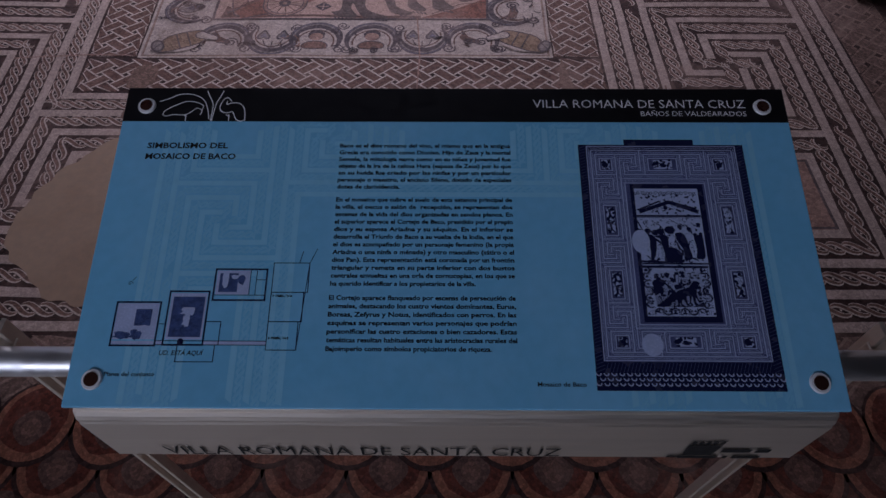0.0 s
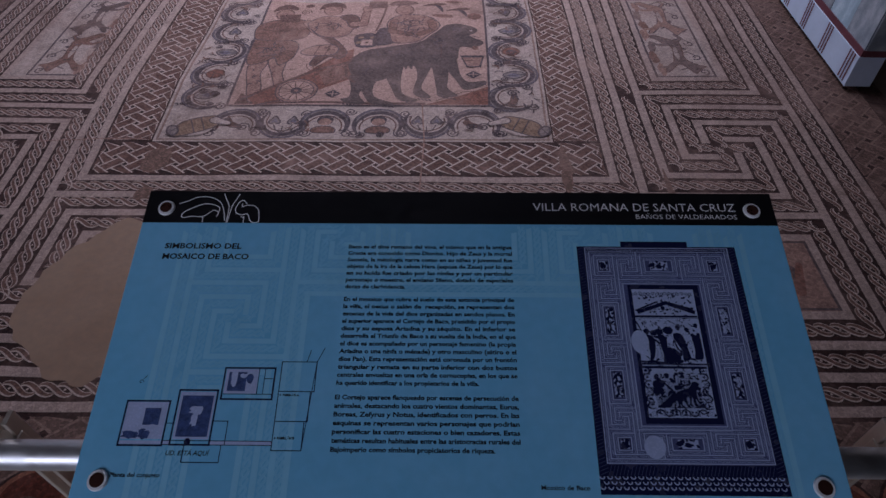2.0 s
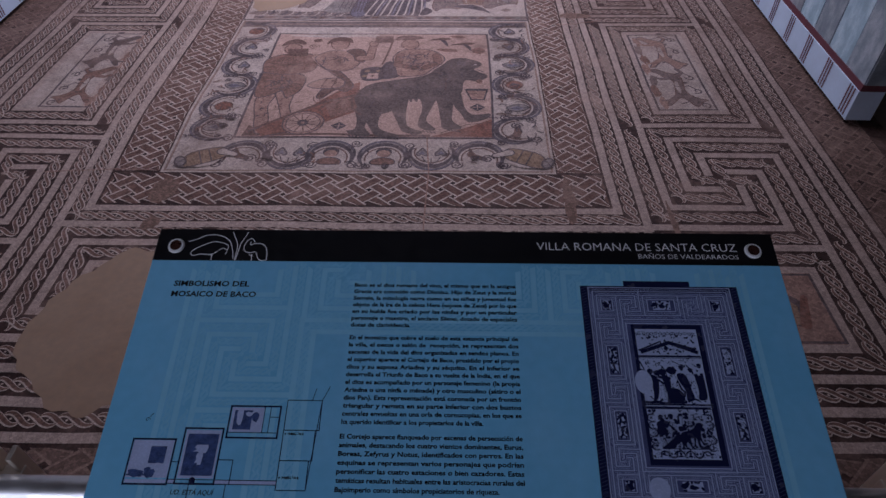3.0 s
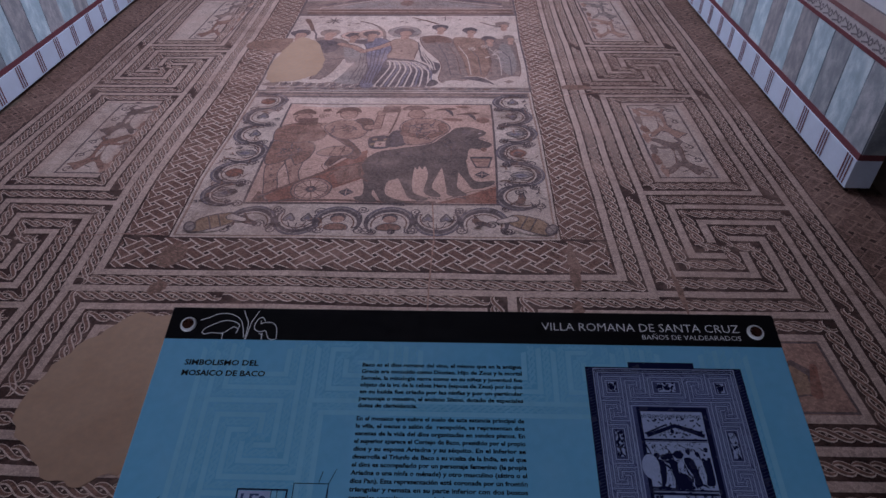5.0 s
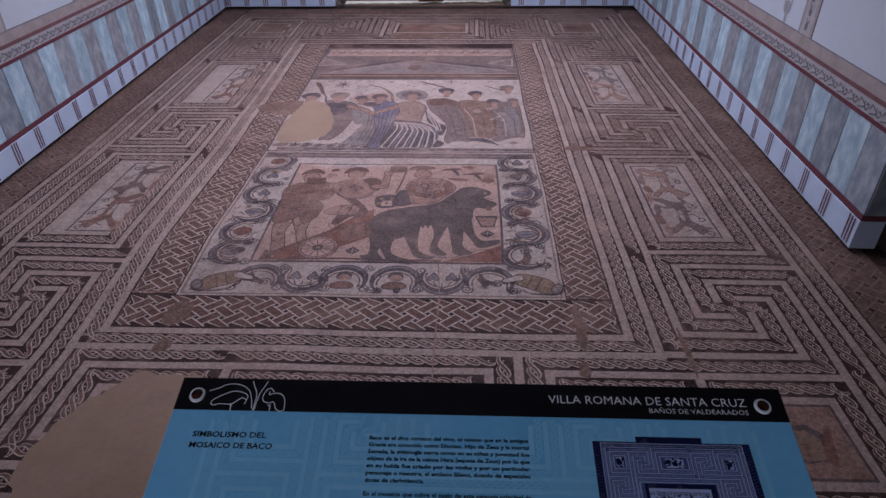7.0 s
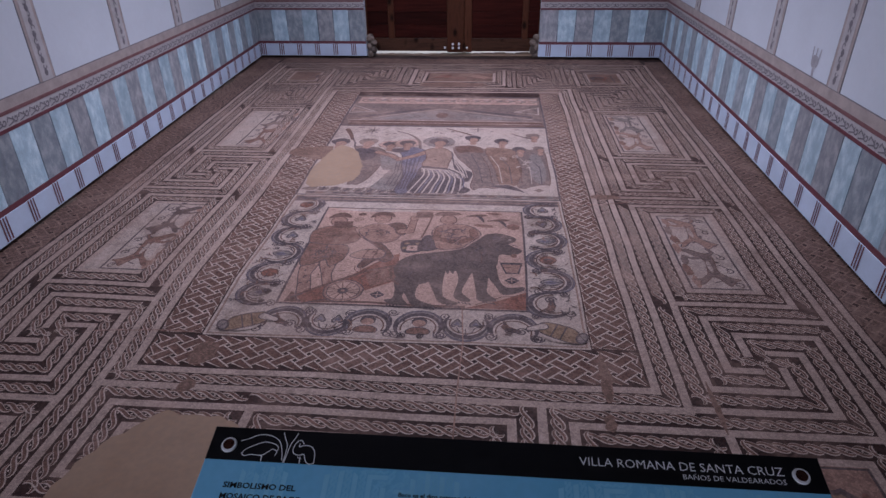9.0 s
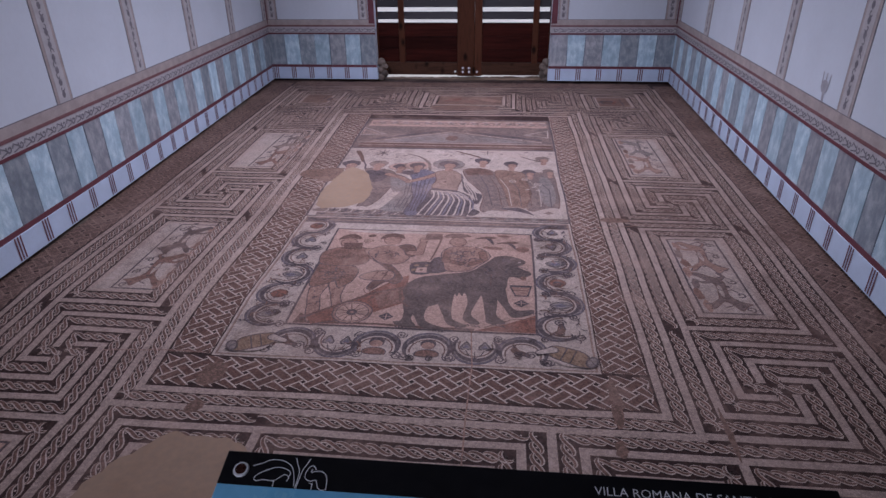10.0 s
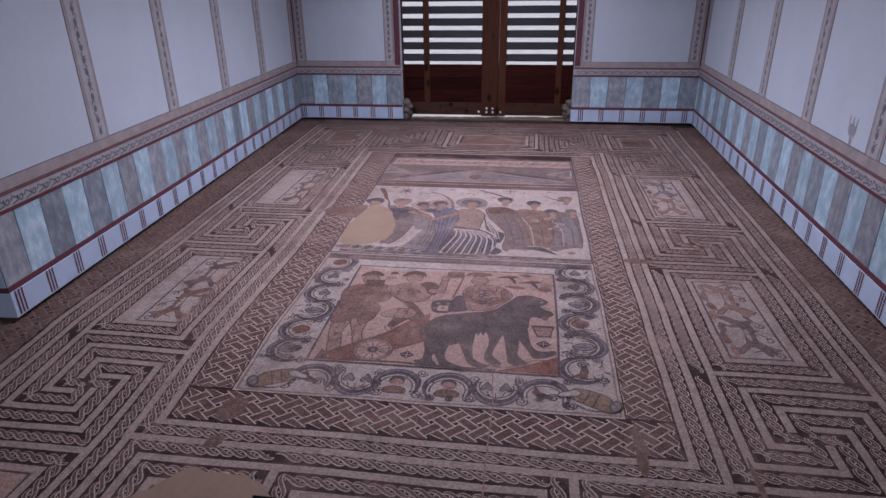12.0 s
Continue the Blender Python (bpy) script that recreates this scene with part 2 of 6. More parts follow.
class Sheet:
    """flat inlay: shapes in x, y with a small height of their own; shift: how x and y are laid out"""

    def __init__(self, shift=None, keep=None):
        self.v, self.f, self.shift, self.keep = [], [], shift, keep

    def face(self, pts, z):
        pts = [self.shift(x, y) if self.shift else (x, y) for x, y in pts]
        if self.keep and not all(self.keep(x, y) for x, y in pts):
            return
        n = len(self.v)
        self.v += [(x, y, z) for x, y in pts]
        area = sum(pts[i - 1][0] * pts[i][1] - pts[i][0] * pts[i - 1][1] for i in range(len(pts)))
        order = range(n, n + len(pts))
        self.f.append(tuple(order) if area > 0 else tuple(reversed(order)))

    def strip(self, left, right, z, dz=0.0):
        n = max(1, len(left) - 1)
        for i in range(len(left) - 1):
            self.face([left[i], right[i], right[i + 1], left[i + 1]], z + dz * i / n)

    def line(self, pts, w, z, step=0.12, closed=False):
        """a band of even width along pts with mitred corners"""
        p = [Vector(q) for q in pts]
        if closed:
            p.append(p[0])
        lefts, rights = [], []
        for i, q in enumerate(p):
            a = p[i - 1] if i else (p[-2] if closed else None)
            b = p[i + 1] if i < len(p) - 1 else (p[1] if closed else None)
            d1 = (q - a).normalized() if a is not None else (b - q).normalized()
            d2 = (b - q).normalized() if b is not None else d1
            n1, n2 = Vector((-d1.y, d1.x)), Vector((-d2.y, d2.x))
            n = (n1 + n2)
            n = n / max(0.4, n.length_squared) * 2
            lefts.append(q + n * w / 2), rights.append(q - n * w / 2)
        for i in range(len(p) - 1):
            k = max(1, int((p[i + 1] - p[i]).length / step)) if step else 1
            self.strip([lefts[i].lerp(lefts[i + 1], j / k) for j in range(k + 1)], [rights[i].lerp(rights[i + 1], j / k) for j in range(k + 1)], z)

    def oval(self, x, y, a, b, z, turn=0.0, n=18, wobble=0.0):
        c, s = math.cos(radians(turn)), math.sin(radians(turn))
        pts = []
        for i in range(n):
            t = 2 * math.pi * i / n
            r = 1 + wobble * noise.noise((x * 7 + 2.5 * math.cos(t), y * 7 + 2.5 * math.sin(t), 0.3))
            u, v = a * r * math.cos(t), b * r * math.sin(t)
            pts.append((x + u * c - v * s, y + u * s + v * c))
        self.face(pts, z)

    def limb(self, pts, w0, w1, z):
        """a tapering, round-ended limb"""
        p = [Vector(q) for q in pts]
        for i in range(len(p) - 1):
            a, b = p[i], p[i + 1]
            wa, wb = (w0 + (w1 - w0) * k / (len(p) - 1) for k in (i, i + 1))
            t0 = math.atan2(b.y - a.y, b.x - a.x)
            arc = [(a.x + wa / 2 * math.cos(t0 + q), a.y + wa / 2 * math.sin(t0 + q)) for q in (math.pi / 2 + k * math.pi / 6 for k in range(7))]
            arc += [(b.x + wb / 2 * math.cos(t0 + q), b.y + wb / 2 * math.sin(t0 + q)) for q in (-math.pi / 2 + k * math.pi / 6 for k in range(7))]
            self.face(arc, z + 0.000003 * i)

    def curl(self, x, y, r, turns, w, z, start=0.0, way=1):
        k = int(10 * turns)
        pts = []
        for i in range(k + 1):
            t = start + way * 2 * math.pi * turns * i / k
            q = r * (1 - 0.88 * i / k)
            pts.append((x + q * math.cos(t), y + q * math.sin(t)))
        self.line(pts, w, z, 0)

    def out(self, name, material, parent=None, **tags):
        return mesh(name, self.v, self.f, material, parent, **tags) if self.v else None


# ---- floor mosaic ----
LEFT_Y = (1.0, 2.43, 3.5, 4.65, 6.1, 7.3, 8.8, 10.5)
LEFT_X = (0.0, 0.0, -0.1, -0.105, -0.155, -0.21, -0.27, -0.33)


def wavered(x, y):
    """the hand-laid lines waver"""
    n = noise.noise_vector((x * 1.7, y * 1.7, 0.0)) * 0.012 + noise.noise_vector((x * 9, y * 9, 2.0)) * 0.003
    return x + n.x, y + n.y


def laid(x, y):
    """the old floor is not quite square, and its lines waver"""
    wl = min(1, max(0, (-x - 0.4) / 0.85))
    wr = min(1, max(0, (x - 1.6) / 1.1))
    x += wl * float(np.interp(y, LEFT_Y, LEFT_X)) + wr * 0.022 * (y - 2.6)
    return wavered(x, y)


U = 0.138
SIDES = ((2.095, "east"), (-1.828, "west"))
Z_LINE, Z_STRAND, Z_EDGE = 0.0014, 0.0016, 0.0027


class Guilloche:
    """two-strand plait: overlapping curved strokes with a light rim and small eyes"""

    def __init__(self, shift=laid):
        self.body, self.rim, self.eye = Sheet(shift), Sheet(shift), Sheet(shift)

    def run(self, pts, closed=False, pitch=0.072, amp=0.0245, w=0.026):
        p = [Vector(q) for q in pts]
        if closed:
            p.append(p[0])
        for a, b in zip(p, p[1:]):
            length = (b - a).length
            if length < 0.06:
                continue
            d = (b - a) / length
            flip = 1 if (abs(d.x) >= abs(d.y)) else -1
            if d.x + d.y < 0:
                a, b, d = b, a, -d
            nrm = Vector((-d.y, d.x))
            count = max(1, round(length / pitch))
            step = length / count
            for k in range(count):
                mid = a + d * (step * (k + 0.5))
                left, right, r1, r2, r3, r4 = [], [], [], [], [], []
                for i in range(11):
                    t = -1.18 + 0.236 * i
                    reach = step * 0.96 * (t if abs(t) < 1 else math.copysign(1 + 0.3 * (abs(t) - 1), t))
                    q = max(-1.0, min(1.0, 1.35 * t))
                    rise = math.sin(q * 1.571) - math.copysign(max(0.0, abs(t) - 0.85) * 1.3, t)
                    c = mid + d * reach - nrm * (flip * amp * rise)
                    ww = w * (1 - 0.5 * (t / 1.18) ** 2) / 2
                    tan = (d * step * 0.96 - nrm * (flip * amp * 2.1 * math.cos(q * 1.571))).normalized()
                    side = Vector((-tan.y, tan.x))
                    left.append(c + side * ww), right.append(c - side * ww)
                    r1.append(c - side * (ww - 0.0068)), r2.append(c - side * ww)
                    r3.append(c + side * ww), r4.append(c + side * (ww - 0.0035))
                self.body.strip(left, right, Z_STRAND, 0.0008)
                self.rim.strip(r1, r2, Z_STRAND + 0.0003, 0.0008)
                self.rim.strip(r3, r4, Z_STRAND + 0.0003, 0.0008)
                e = mid + d * (step / 2)
                self.eye.oval(e.x, e.y, 0.0055, 0.0055, Z_EDGE + 0.0004, n=6)


ARM = ((3.5, 2.5), (-1.5, 2.5), (-1.5, -0.5), (-0.25, -0.5))
LANE = ((3.0, 3.0), (-2.0, 3.0), (-2.0, -1.0), (0.0, -1.0), (0.0, -0.2))


def quarter(pts, k, mirror):
    for _ in range(k):
        pts = [(y, -x) for x, y in pts]
    return [(x, -y) for x, y in pts] if mirror else list(pts)


def swastika_meander(cx, cy, ux, uy, mirror, fil, gui, w):
    for k in range(4):
        fil.line([(cx + x * ux, cy + y * uy) for x, y in quarter(ARM, k, mirror)], w, Z_LINE)
        if gui:
            gui.run([(cx + x * ux, cy + y * uy) for x, y in quarter(LANE, k, mirror)])


def ring(x0, y0, x1, y1):
    return [(x0, y0), (x1, y0), (x1, y1), (x0, y1)]


# the fields of the frame: centre, units and what they hold
COLUMN = (("meander", 2.335, 3.40), ("panel", 3.40, 4.80), ("meander", 4.80, 5.89), ("panel", 5.89, 7.42), ("far_meander", 7.42, 8.60))
ROWS = ((1.975, 0.148, False), (9.05, 0.18, True))


def frame_fields(make, w=0.044):
    """make(kind) gives the sheets for one field"""
    for cx, _ in SIDES:
        for kind, y0, y1 in COLUMN:
            fil, gui = make(kind)
            if kind != "panel":
                swastika_meander(cx, (y0 + y1) / 2, U, (y1 - y0) / 7, kind == "far_meander", fil, gui, w)
            else:
                fil.line(ring(cx - 2.5 * U, y0, cx + 2.5 * U, y1), w, Z_LINE + 0.0002, closed=True)
                fil.line(ring(cx - 1.5 * U, y0 + 0.148, cx + 1.5 * U, y1 - 0.148), w, Z_LINE, closed=True)
                if gui:
                    gui.run(ring(cx - 2 * U, y0 + 0.074, cx + 2 * U, y1 - 0.074), True)
                    for s in (-3, 3):
                        gui.run([(cx + s * U, y0 + 0.03), (cx + s * U, y1 - 0.03)])
    xr, xl = 2.095 - 2.5 * U, -1.828 + 2.5 * U
    ux = 0.1405
    for cy, uy, far in ROWS:
        for cx, _ in SIDES:
            fil, gui = make("corner")
            fil.line(ring(cx - 2.5 * U, cy - 2.5 * uy, cx + 2.5 * U, cy + 2.5 * uy), w, Z_LINE + 0.0003, closed=True)
            fil.line(ring(cx - 1.5 * U, cy - 1.5 * uy, cx + 1.5 * U, cy + 1.5 * uy), w, Z_LINE, closed=True)
            if gui:
                gui.run(ring(cx - 2 * U, cy - 2 * uy, cx + 2 * U, cy + 2 * uy), True)
                out = 3 * U if cx > 0 else -3 * U
                low = 3 * uy if far else -3 * uy
                gui.run([(cx + out, cy - 2.6 * uy), (cx + out, cy + 2.6 * uy)])
                gui.run([(cx - 2.6 * U, cy + low), (cx + 2.6 * U, cy + low)])
        for cx in (xr - 3.5 * ux, xl + 3.5 * ux):
            fil, gui = make("far_meander" if far else "meander")
            swastika_meander(cx, cy, ux, uy, far, fil, gui, w)
        fil, gui = make("panel")
        x0, x1 = xl + 7 * ux, xr - 7 * ux
        fil.line(ring(x0, cy - 2.5 * uy, x1, cy + 2.5 * uy), w, Z_LINE + 0.0002, closed=True)
        fil.line(ring(x0 + ux, cy - 1.5 * uy, x1 - ux, cy + 1.5 * uy), w, Z_LINE, closed=True)
        if gui:
            gui.run(ring(x0 + ux / 2, cy - 2 * uy, x1 - ux / 2, cy + 2 * uy), True)
            for s in (-3, 3):
                gui.run([(x0, cy + s * uy), (x1, cy + s * uy)])


BANDS = (((-1.235, 2.60, 1.48, 8.24), (-1.352, 2.475, 1.612, 8.42)), ((-2.311, 1.457, 2.578, 9.68), (-2.449, 1.31, 2.716, 9.86)))


def frame_bands(fil, gui, w=0.044):
    for inner, outer in BANDS:
        fil.line(ring(*inner), w, Z_LINE + 0.0004, closed=True)
        fil.line(ring(*outer), w, Z_LINE + 0.0004, closed=True)
        if gui:
            gui.run(ring(*((a + b) / 2 for a, b in zip(inner, outer))), True)


sheet = Sheet(laid)
for i in range(24):
    for j in range(40):
        x0, x1 = -3.05 + i * 6.25 / 24, -3.05 + (i + 1) * 6.25 / 24
        y0, y1 = -0.6 + j * 0.275, -0.6 + (j + 1) * 0.275
        sheet.face([(x0, y0), (x1, y0), (x1, y1), (x0, y1)], 0.0)
floor = sheet.out("floor", DARK, label="Roman mosaic floor of dark, brown and pale stone cubes", category="mosaic floor", kind="structure")


def field(kind):
    field.made.append((kind, Sheet(laid), Guilloche()))
    return field.made[-1][1:]


field.made = []
frame_fields(field)
frame_bands(*field("band"))
for kind, fil, gui in field.made:
    name = {"far_meander": "meander"}.get(kind, kind) + "_frame" if kind != "band" else "border_band"
    f_ob = fil.out(name, PALE_FAR if kind == "far_meander" else PALE, floor)
    gui.body.out("plait", STRAND, f_ob)
    gui.rim.out("plait_rim", EDGE, f_ob)
    gui.eye.out("plait_eye", EDGE, f_ob)


def basket(parent, x0, y0, x1, y1, c, body, rim, name="basket_weave"):
    """diagonal strands in plain weave, each over-crossing edged with two pale rows"""
    s, r = Sheet(laid), Sheet(laid)
    q = math.sqrt(0.5)
    au, av = (q * 1.08, q * 0.92), (-q * 1.08, q * 0.92)
    n = int((x1 - x0 + y1 - y0) / c) + 3
    mx, my = (x0 + x1) / 2, (y0 + y1) / 2
    for i in range(-n, n):
        for j in range(-n, n):
            x, y = mx + (i * au[0] + j * av[0]) * c, my + (i * au[1] + j * av[1]) * c
            if not (x0 - 0.55 * c < x < x1 + 0.55 * c and y0 - 0.3 * c < y < y1 + 0.3 * c):
                continue
            a, b = (au, av) if (i + j) % 2 else (av, au)
            h, w = 0.66 * c, 0.37 * c
            at = lambda u, v: (min(x1, max(x0, x + u * a[0] + v * b[0])), min(y1, max(y0, y + u * a[1] + v * b[1])))
            up = 0.0003 if (i + j) % 2 else 0
            s.face([at(-h, -w * 0.8), at(-h * 0.85, -w), at(h * 0.85, -w), at(h, -w * 0.8), at(h, w * 0.8), at(h * 0.85, w), at(-h * 0.85, w), at(-h, w * 0.8)], Z_STRAND + up)
            for v in (-w, w * 0.72):
                r.face([at(-h * 0.92, v), at(h * 0.92, v), at(h * 0.92, v + w * 0.28), at(-h * 0.92, v + w * 0.28)], Z_STRAND + 0.0006)
    ob = s.out(name, body, parent)
    r.out("weave_rim", rim, ob)


EX0, EX1, EY0, EY1 = -0.957, 1.202, 2.908, 8.0
for rect in ((-1.20, 2.635, 1.445, 2.9), (-1.20, 2.92, -0.965, 8.2), (1.21, 2.92, 1.445, 8.2)):
    basket(floor, *rect, 0.085, WEAVE, EDGE)
for rect in ((-2.86, 0.98, 3.02, 1.27), (-2.83, 1.3, -2.49, 10.1), (2.75, 1.3, 3.06, 10.1), (-2.45, 9.9, 2.7, 10.25)):
    basket(floor, *rect, 0.115, DIM, PALE_BROWN)

def smooth(outline, steps=8):
    """a closed curve through the corners of an outline"""
    n, fine = len(outline), []
    for i in range(n):
        for k in range(steps):
            t = k / steps
            p0, p1, p2, p3 = (outline[(i + o) % n] for o in (-1, 0, 1, 2))
            fine.append(tuple(0.5 * (2 * p1[a] + (p2[a] - p0[a]) * t + (2 * p0[a] - 5 * p1[a] + 4 * p2[a] - p3[a]) * t * t + (3 * p1[a] - p0[a] - 3 * p2[a] + p3[a]) * t ** 3) for a in (0, 1)))
    return fine


# scale pattern in front
scale_dark, scale_mid, scale_red, scale_pale, scale_tan = (Sheet(laid) for _ in range(5))
for j in range(7):
    y, z = 0.93 - 0.13 * j, 0.0105 - j * 0.0014
    for i in range(15):
        x = -1.26 + 0.265 * i + (0.1325 if j % 2 else 0)
        scale_dark.oval(x, y, 0.142, 0.15, z, n=24)
        scale_mid.oval(x, y + 0.004, 0.129, 0.137, z + 0.0002, n=24)
        scale_red.oval(x, y + 0.012, 0.108, 0.113, z + 0.0004, n=22, wobble=0.08)
        scale_tan.face(smooth([(x - 0.062, y - 0.02), (x, y - 0.082), (x + 0.062, y - 0.02), (x + 0.03, y + 0.035), (x - 0.03, y + 0.035)], 4), z + 0.0006)
        scale_pale.face(smooth([(x - 0.034, y - 0.02), (x, y - 0.056), (x + 0.034, y - 0.02), (x + 0.012, y + 0.012), (x - 0.012, y + 0.012)], 3), z + 0.0008)
sc = scale_dark.out("scale_pattern", DARK, floor)
scale_mid.out("scale_rim", SCALE_RIM, sc)
scale_red.out("scale_field", SCALE_RED, sc)
scale_tan.out("scale_core", BROWN, sc)
scale_pale.out("scale_heart", RUST, sc)


PICTURES = []


class Picture:
    """one inlaid picture: a ground and plain shapes in several stones"""

    def __init__(self, name, ground, x0, y0, x1, y1, z=0.0016):
        s = Sheet(laid)
        n, m = max(1, int((x1 - x0) / 0.12)), max(1, int((y1 - y0) / 0.12))
        for i in range(n):
            for j in range(m):
                a, b = x0 + (x1 - x0) * i / n, x0 + (x1 - x0) * (i + 1) / n
                c, d = y0 + (y1 - y0) * j / m, y0 + (y1 - y0) * (j + 1) / m
                s.face([(a, c), (b, c), (b, d), (a, d)], z)
        self.ob, self.z, self.sheets, self.box = s.out(name, ground, floor), z, {}, (x0, y0, x1, y1)
        PICTURES.append(self)

    def on(self, material):
        self.z += 0.000015
        return self.sheets.setdefault(material.name, (material, Sheet(wavered)))[1]

    def oval(self, mat, x, y, a, b, turn=0, wob=0.25, n=20, rim=None):
        if rim:
            self.on(rim).oval(x, y, a + 0.008, b + 0.008, self.z, turn, n, wob)
        self.on(mat).oval(x, y, a, b, self.z, turn, n, wob)

    def limb(self, mat, pts, w0, w1, rim=None):
        if rim:
            self.on(rim).limb(pts, w0 + 0.014, w1 + 0.014, self.z)
        self.on(mat).limb(pts, w0, w1, self.z)

    def edge(self, mat, pts, w):
        s = Sheet(laid)
        s.line(pts, w, self.z + 0.0003, 0.1, True)
        s.out("picture_edge", mat, self.ob)

    def line(self, mat, pts, w, closed=False):
        self.on(mat).line(pts, w, self.z, 0.1, closed)

    def poly(self, mat, pts):
        self.on(mat).face(pts, self.z)

    def shape(self, mat, outline, rim=None, w=0.009):
        """a plain silhouette with an outline of darker stones"""
        fine = smooth(outline, 4)
        self.on(mat).face(fine, self.z)
        if rim:
            self.on(rim).line(fine, w, self.z, 0, True)

    def strokes(self, mat, x, y, a, b, n, seed=1):
        """thin wavering contour strokes within an oval"""
        g = random.Random(seed)
        for _ in range(n):
            t, q = g.uniform(0, 6.28), g.uniform(0.1, 0.75)
            u, v = x + a * q * math.cos(t), y + b * q * math.sin(t)
            d, bend, ln = g.uniform(0, 3.14), g.uniform(-1.2, 1.2), g.uniform(0.35, 0.8) * min(a, b)
            self.line(mat, [(u + ln * (k / 4 - 0.5) * math.cos(d + bend * k / 4), v + ln * (k / 4 - 0.5) * math.sin(d + bend * k / 4)) for k in range(5)], 0.007)

    def curl(self, mat, *a, **k):
        x, y, r, turns, w = a
        self.on(mat).curl(x, y, r, turns, w, self.z, **k)

    def done(self):
        for material, s in self.sheets.values():
            s.out("inlay", material, self.ob)


# the great picture's pale border with scrolls
emblem = Picture("picture_border", CREAM, EX0, EY0, EX1, 4.86)
emblem.edge(PALE_BROWN, ring(EX0 + 0.02, EY0 + 0.02, EX1 - 0.02, 4.84), 0.012)


def arc(x, y, q, a0, a1, n=14):
    return [(x + q * math.cos(radians(a0 + (a1 - a0) * i / n)), y + q * math.sin(radians(a0 + (a1 - a0) * i / n))) for i in range(n + 1)]


def volute(p, x, y, r, to, lean=1):
    """a thick crescent stem that opens towards to (degrees) and thins at both ends, with shaded bands inside it"""
    a, b = to + 55, to + 305
    back = radians(to + 180)
    cx, cy = x - 0.2 * r * math.cos(back), y - 0.2 * r * math.sin(back)
    p.poly(SLATE, arc(x, y, r * 1.04, a, b, 22) + arc(cx, cy, r * 0.84, b, a, 22))
    p.line(GREY, arc(x, y, r * 0.9, a + 50, b - 45), r * 0.07)
    p.line(BLUE, arc(x, y, r * 0.98, a + 60, b - 50), r * 0.035)
    p.line(BROWN, arc(cx, cy, r * 0.72, a + 10, b - 20), 0.009)
    for end, way in ((a, -1), (b, 1)):
        q = radians(end)
        p.curl(SLATE, x + 1.12 * r * math.cos(q), y + 1.12 * r * math.sin(q), r * 0.27, 1.7, 0.0085, way=way * lean, start=q + math.pi)


def heart(p, x, y, r, to, inner=BLUE):
    c, s = math.cos(radians(to)), math.sin(radians(to))
    form = ((1.25, 0.0), (0.55, 0.5), (-0.05, 0.85), (-0.6, 0.75), (-0.7, 0.3), (-0.4, 0.0), (-0.7, -0.3), (-0.6, -0.75), (-0.05, -0.85), (0.55, -0.5))
    for mat, k in ((SLATE, 1.0), (GREY, 0.72), (inner, 0.45)):
        p.shape(mat, [(x + k * r * (u * c - v * s), y + k * r * (u * s + v * c)) for u, v in form])


def filling(p, kind, x, y, r, to):
    c, s = math.cos(radians(to)), math.sin(radians(to))
    at = lambda u, v: (x + r * (u * c - v * s), y + r * (u * s + v * c))
    if kind == "hearts":
        for v in (-0.42, 0.42):
            heart(p, *at(0.15, v), r * 0.34, to)
            p.line(SLATE, [at(-0.1, v), at(-0.45, v * 0.7), at(-0.7, 0.0)], 0.007)
        p.line(SLATE, [at(-0.2, 0.0), at(-0.75, 0.0)], 0.006)
    elif kind == "round":
        p.oval(SLATE, *at(0.22, 0), r * 0.36, r * 0.36, 0, 0.08, 16)
        p.oval(FLESH, *at(0.12, 0), r * 0.25, r * 0.3, to, 0.05, 14)
        p.shape(RUST, [at(-0.2, -0.2), at(-0.2, 0.2), at(-0.38, 0.5), at(-0.66, 0.42), at(-0.66, -0.42), at(-0.38, -0.5)], SLATE, 0.007)
    elif kind == "heart":
        heart(p, *at(0.1, 0), r * 0.4, to + 90)
        p.line(SLATE, [at(-0.2, 0.1), at(-0.6, 0.35), at(-0.8, 0.1)], 0.007)
    elif kind == "bud":
        p.oval(RED, *at(0.05, 0), r * 0.4, r * 0.36, to, 0.12, 14, BROWN)
        p.line(BROWN, [at(0.35, -0.1), at(0.1, 0.0), at(-0.15, 0.18)], 0.007)
        p.line(SLATE, [at(-0.35, 0), at(-0.72, 0.2)], 0.008)
    elif kind == "leafy":
        p.shape(GREY, [at(0.6, 0.1), at(0.2, 0.4), at(-0.2, 0.28), at(-0.5, 0.0), at(-0.15, -0.25), at(0.25, -0.2)], SLATE, 0.008)
        p.shape(BLUE, [at(0.4, 0.1), at(0.15, 0.25), at(-0.2, 0.1), at(0.1, -0.08)])
        p.line(SLATE, [at(0.5, 0.1), at(0.0, 0.08), at(-0.5, 0.0)], 0.006)
        for v in (-0.5, 0.55):
            p.line(SLATE, [at(-0.55, v * 0.3), at(-0.2, v), at(0.15, v * 0.95)], 0.008)
    else:
        for k in range(4):
            p.line(SLATE if k % 2 else BROWN, [at(-0.55 + 0.12 * k, -0.45), at(-0.1 + 0.12 * k, -0.2), at(0.2 + 0.05 * k, 0.3)], 0.011)
        p.curl(SLATE, *at(0.25, 0.35), r * 0.3, 1.8, 0.009, way=1)
        p.oval(BROWN, *at(0.0, -0.3), r * 0.3, r * 0.18, to + 40, 0.2, 12)


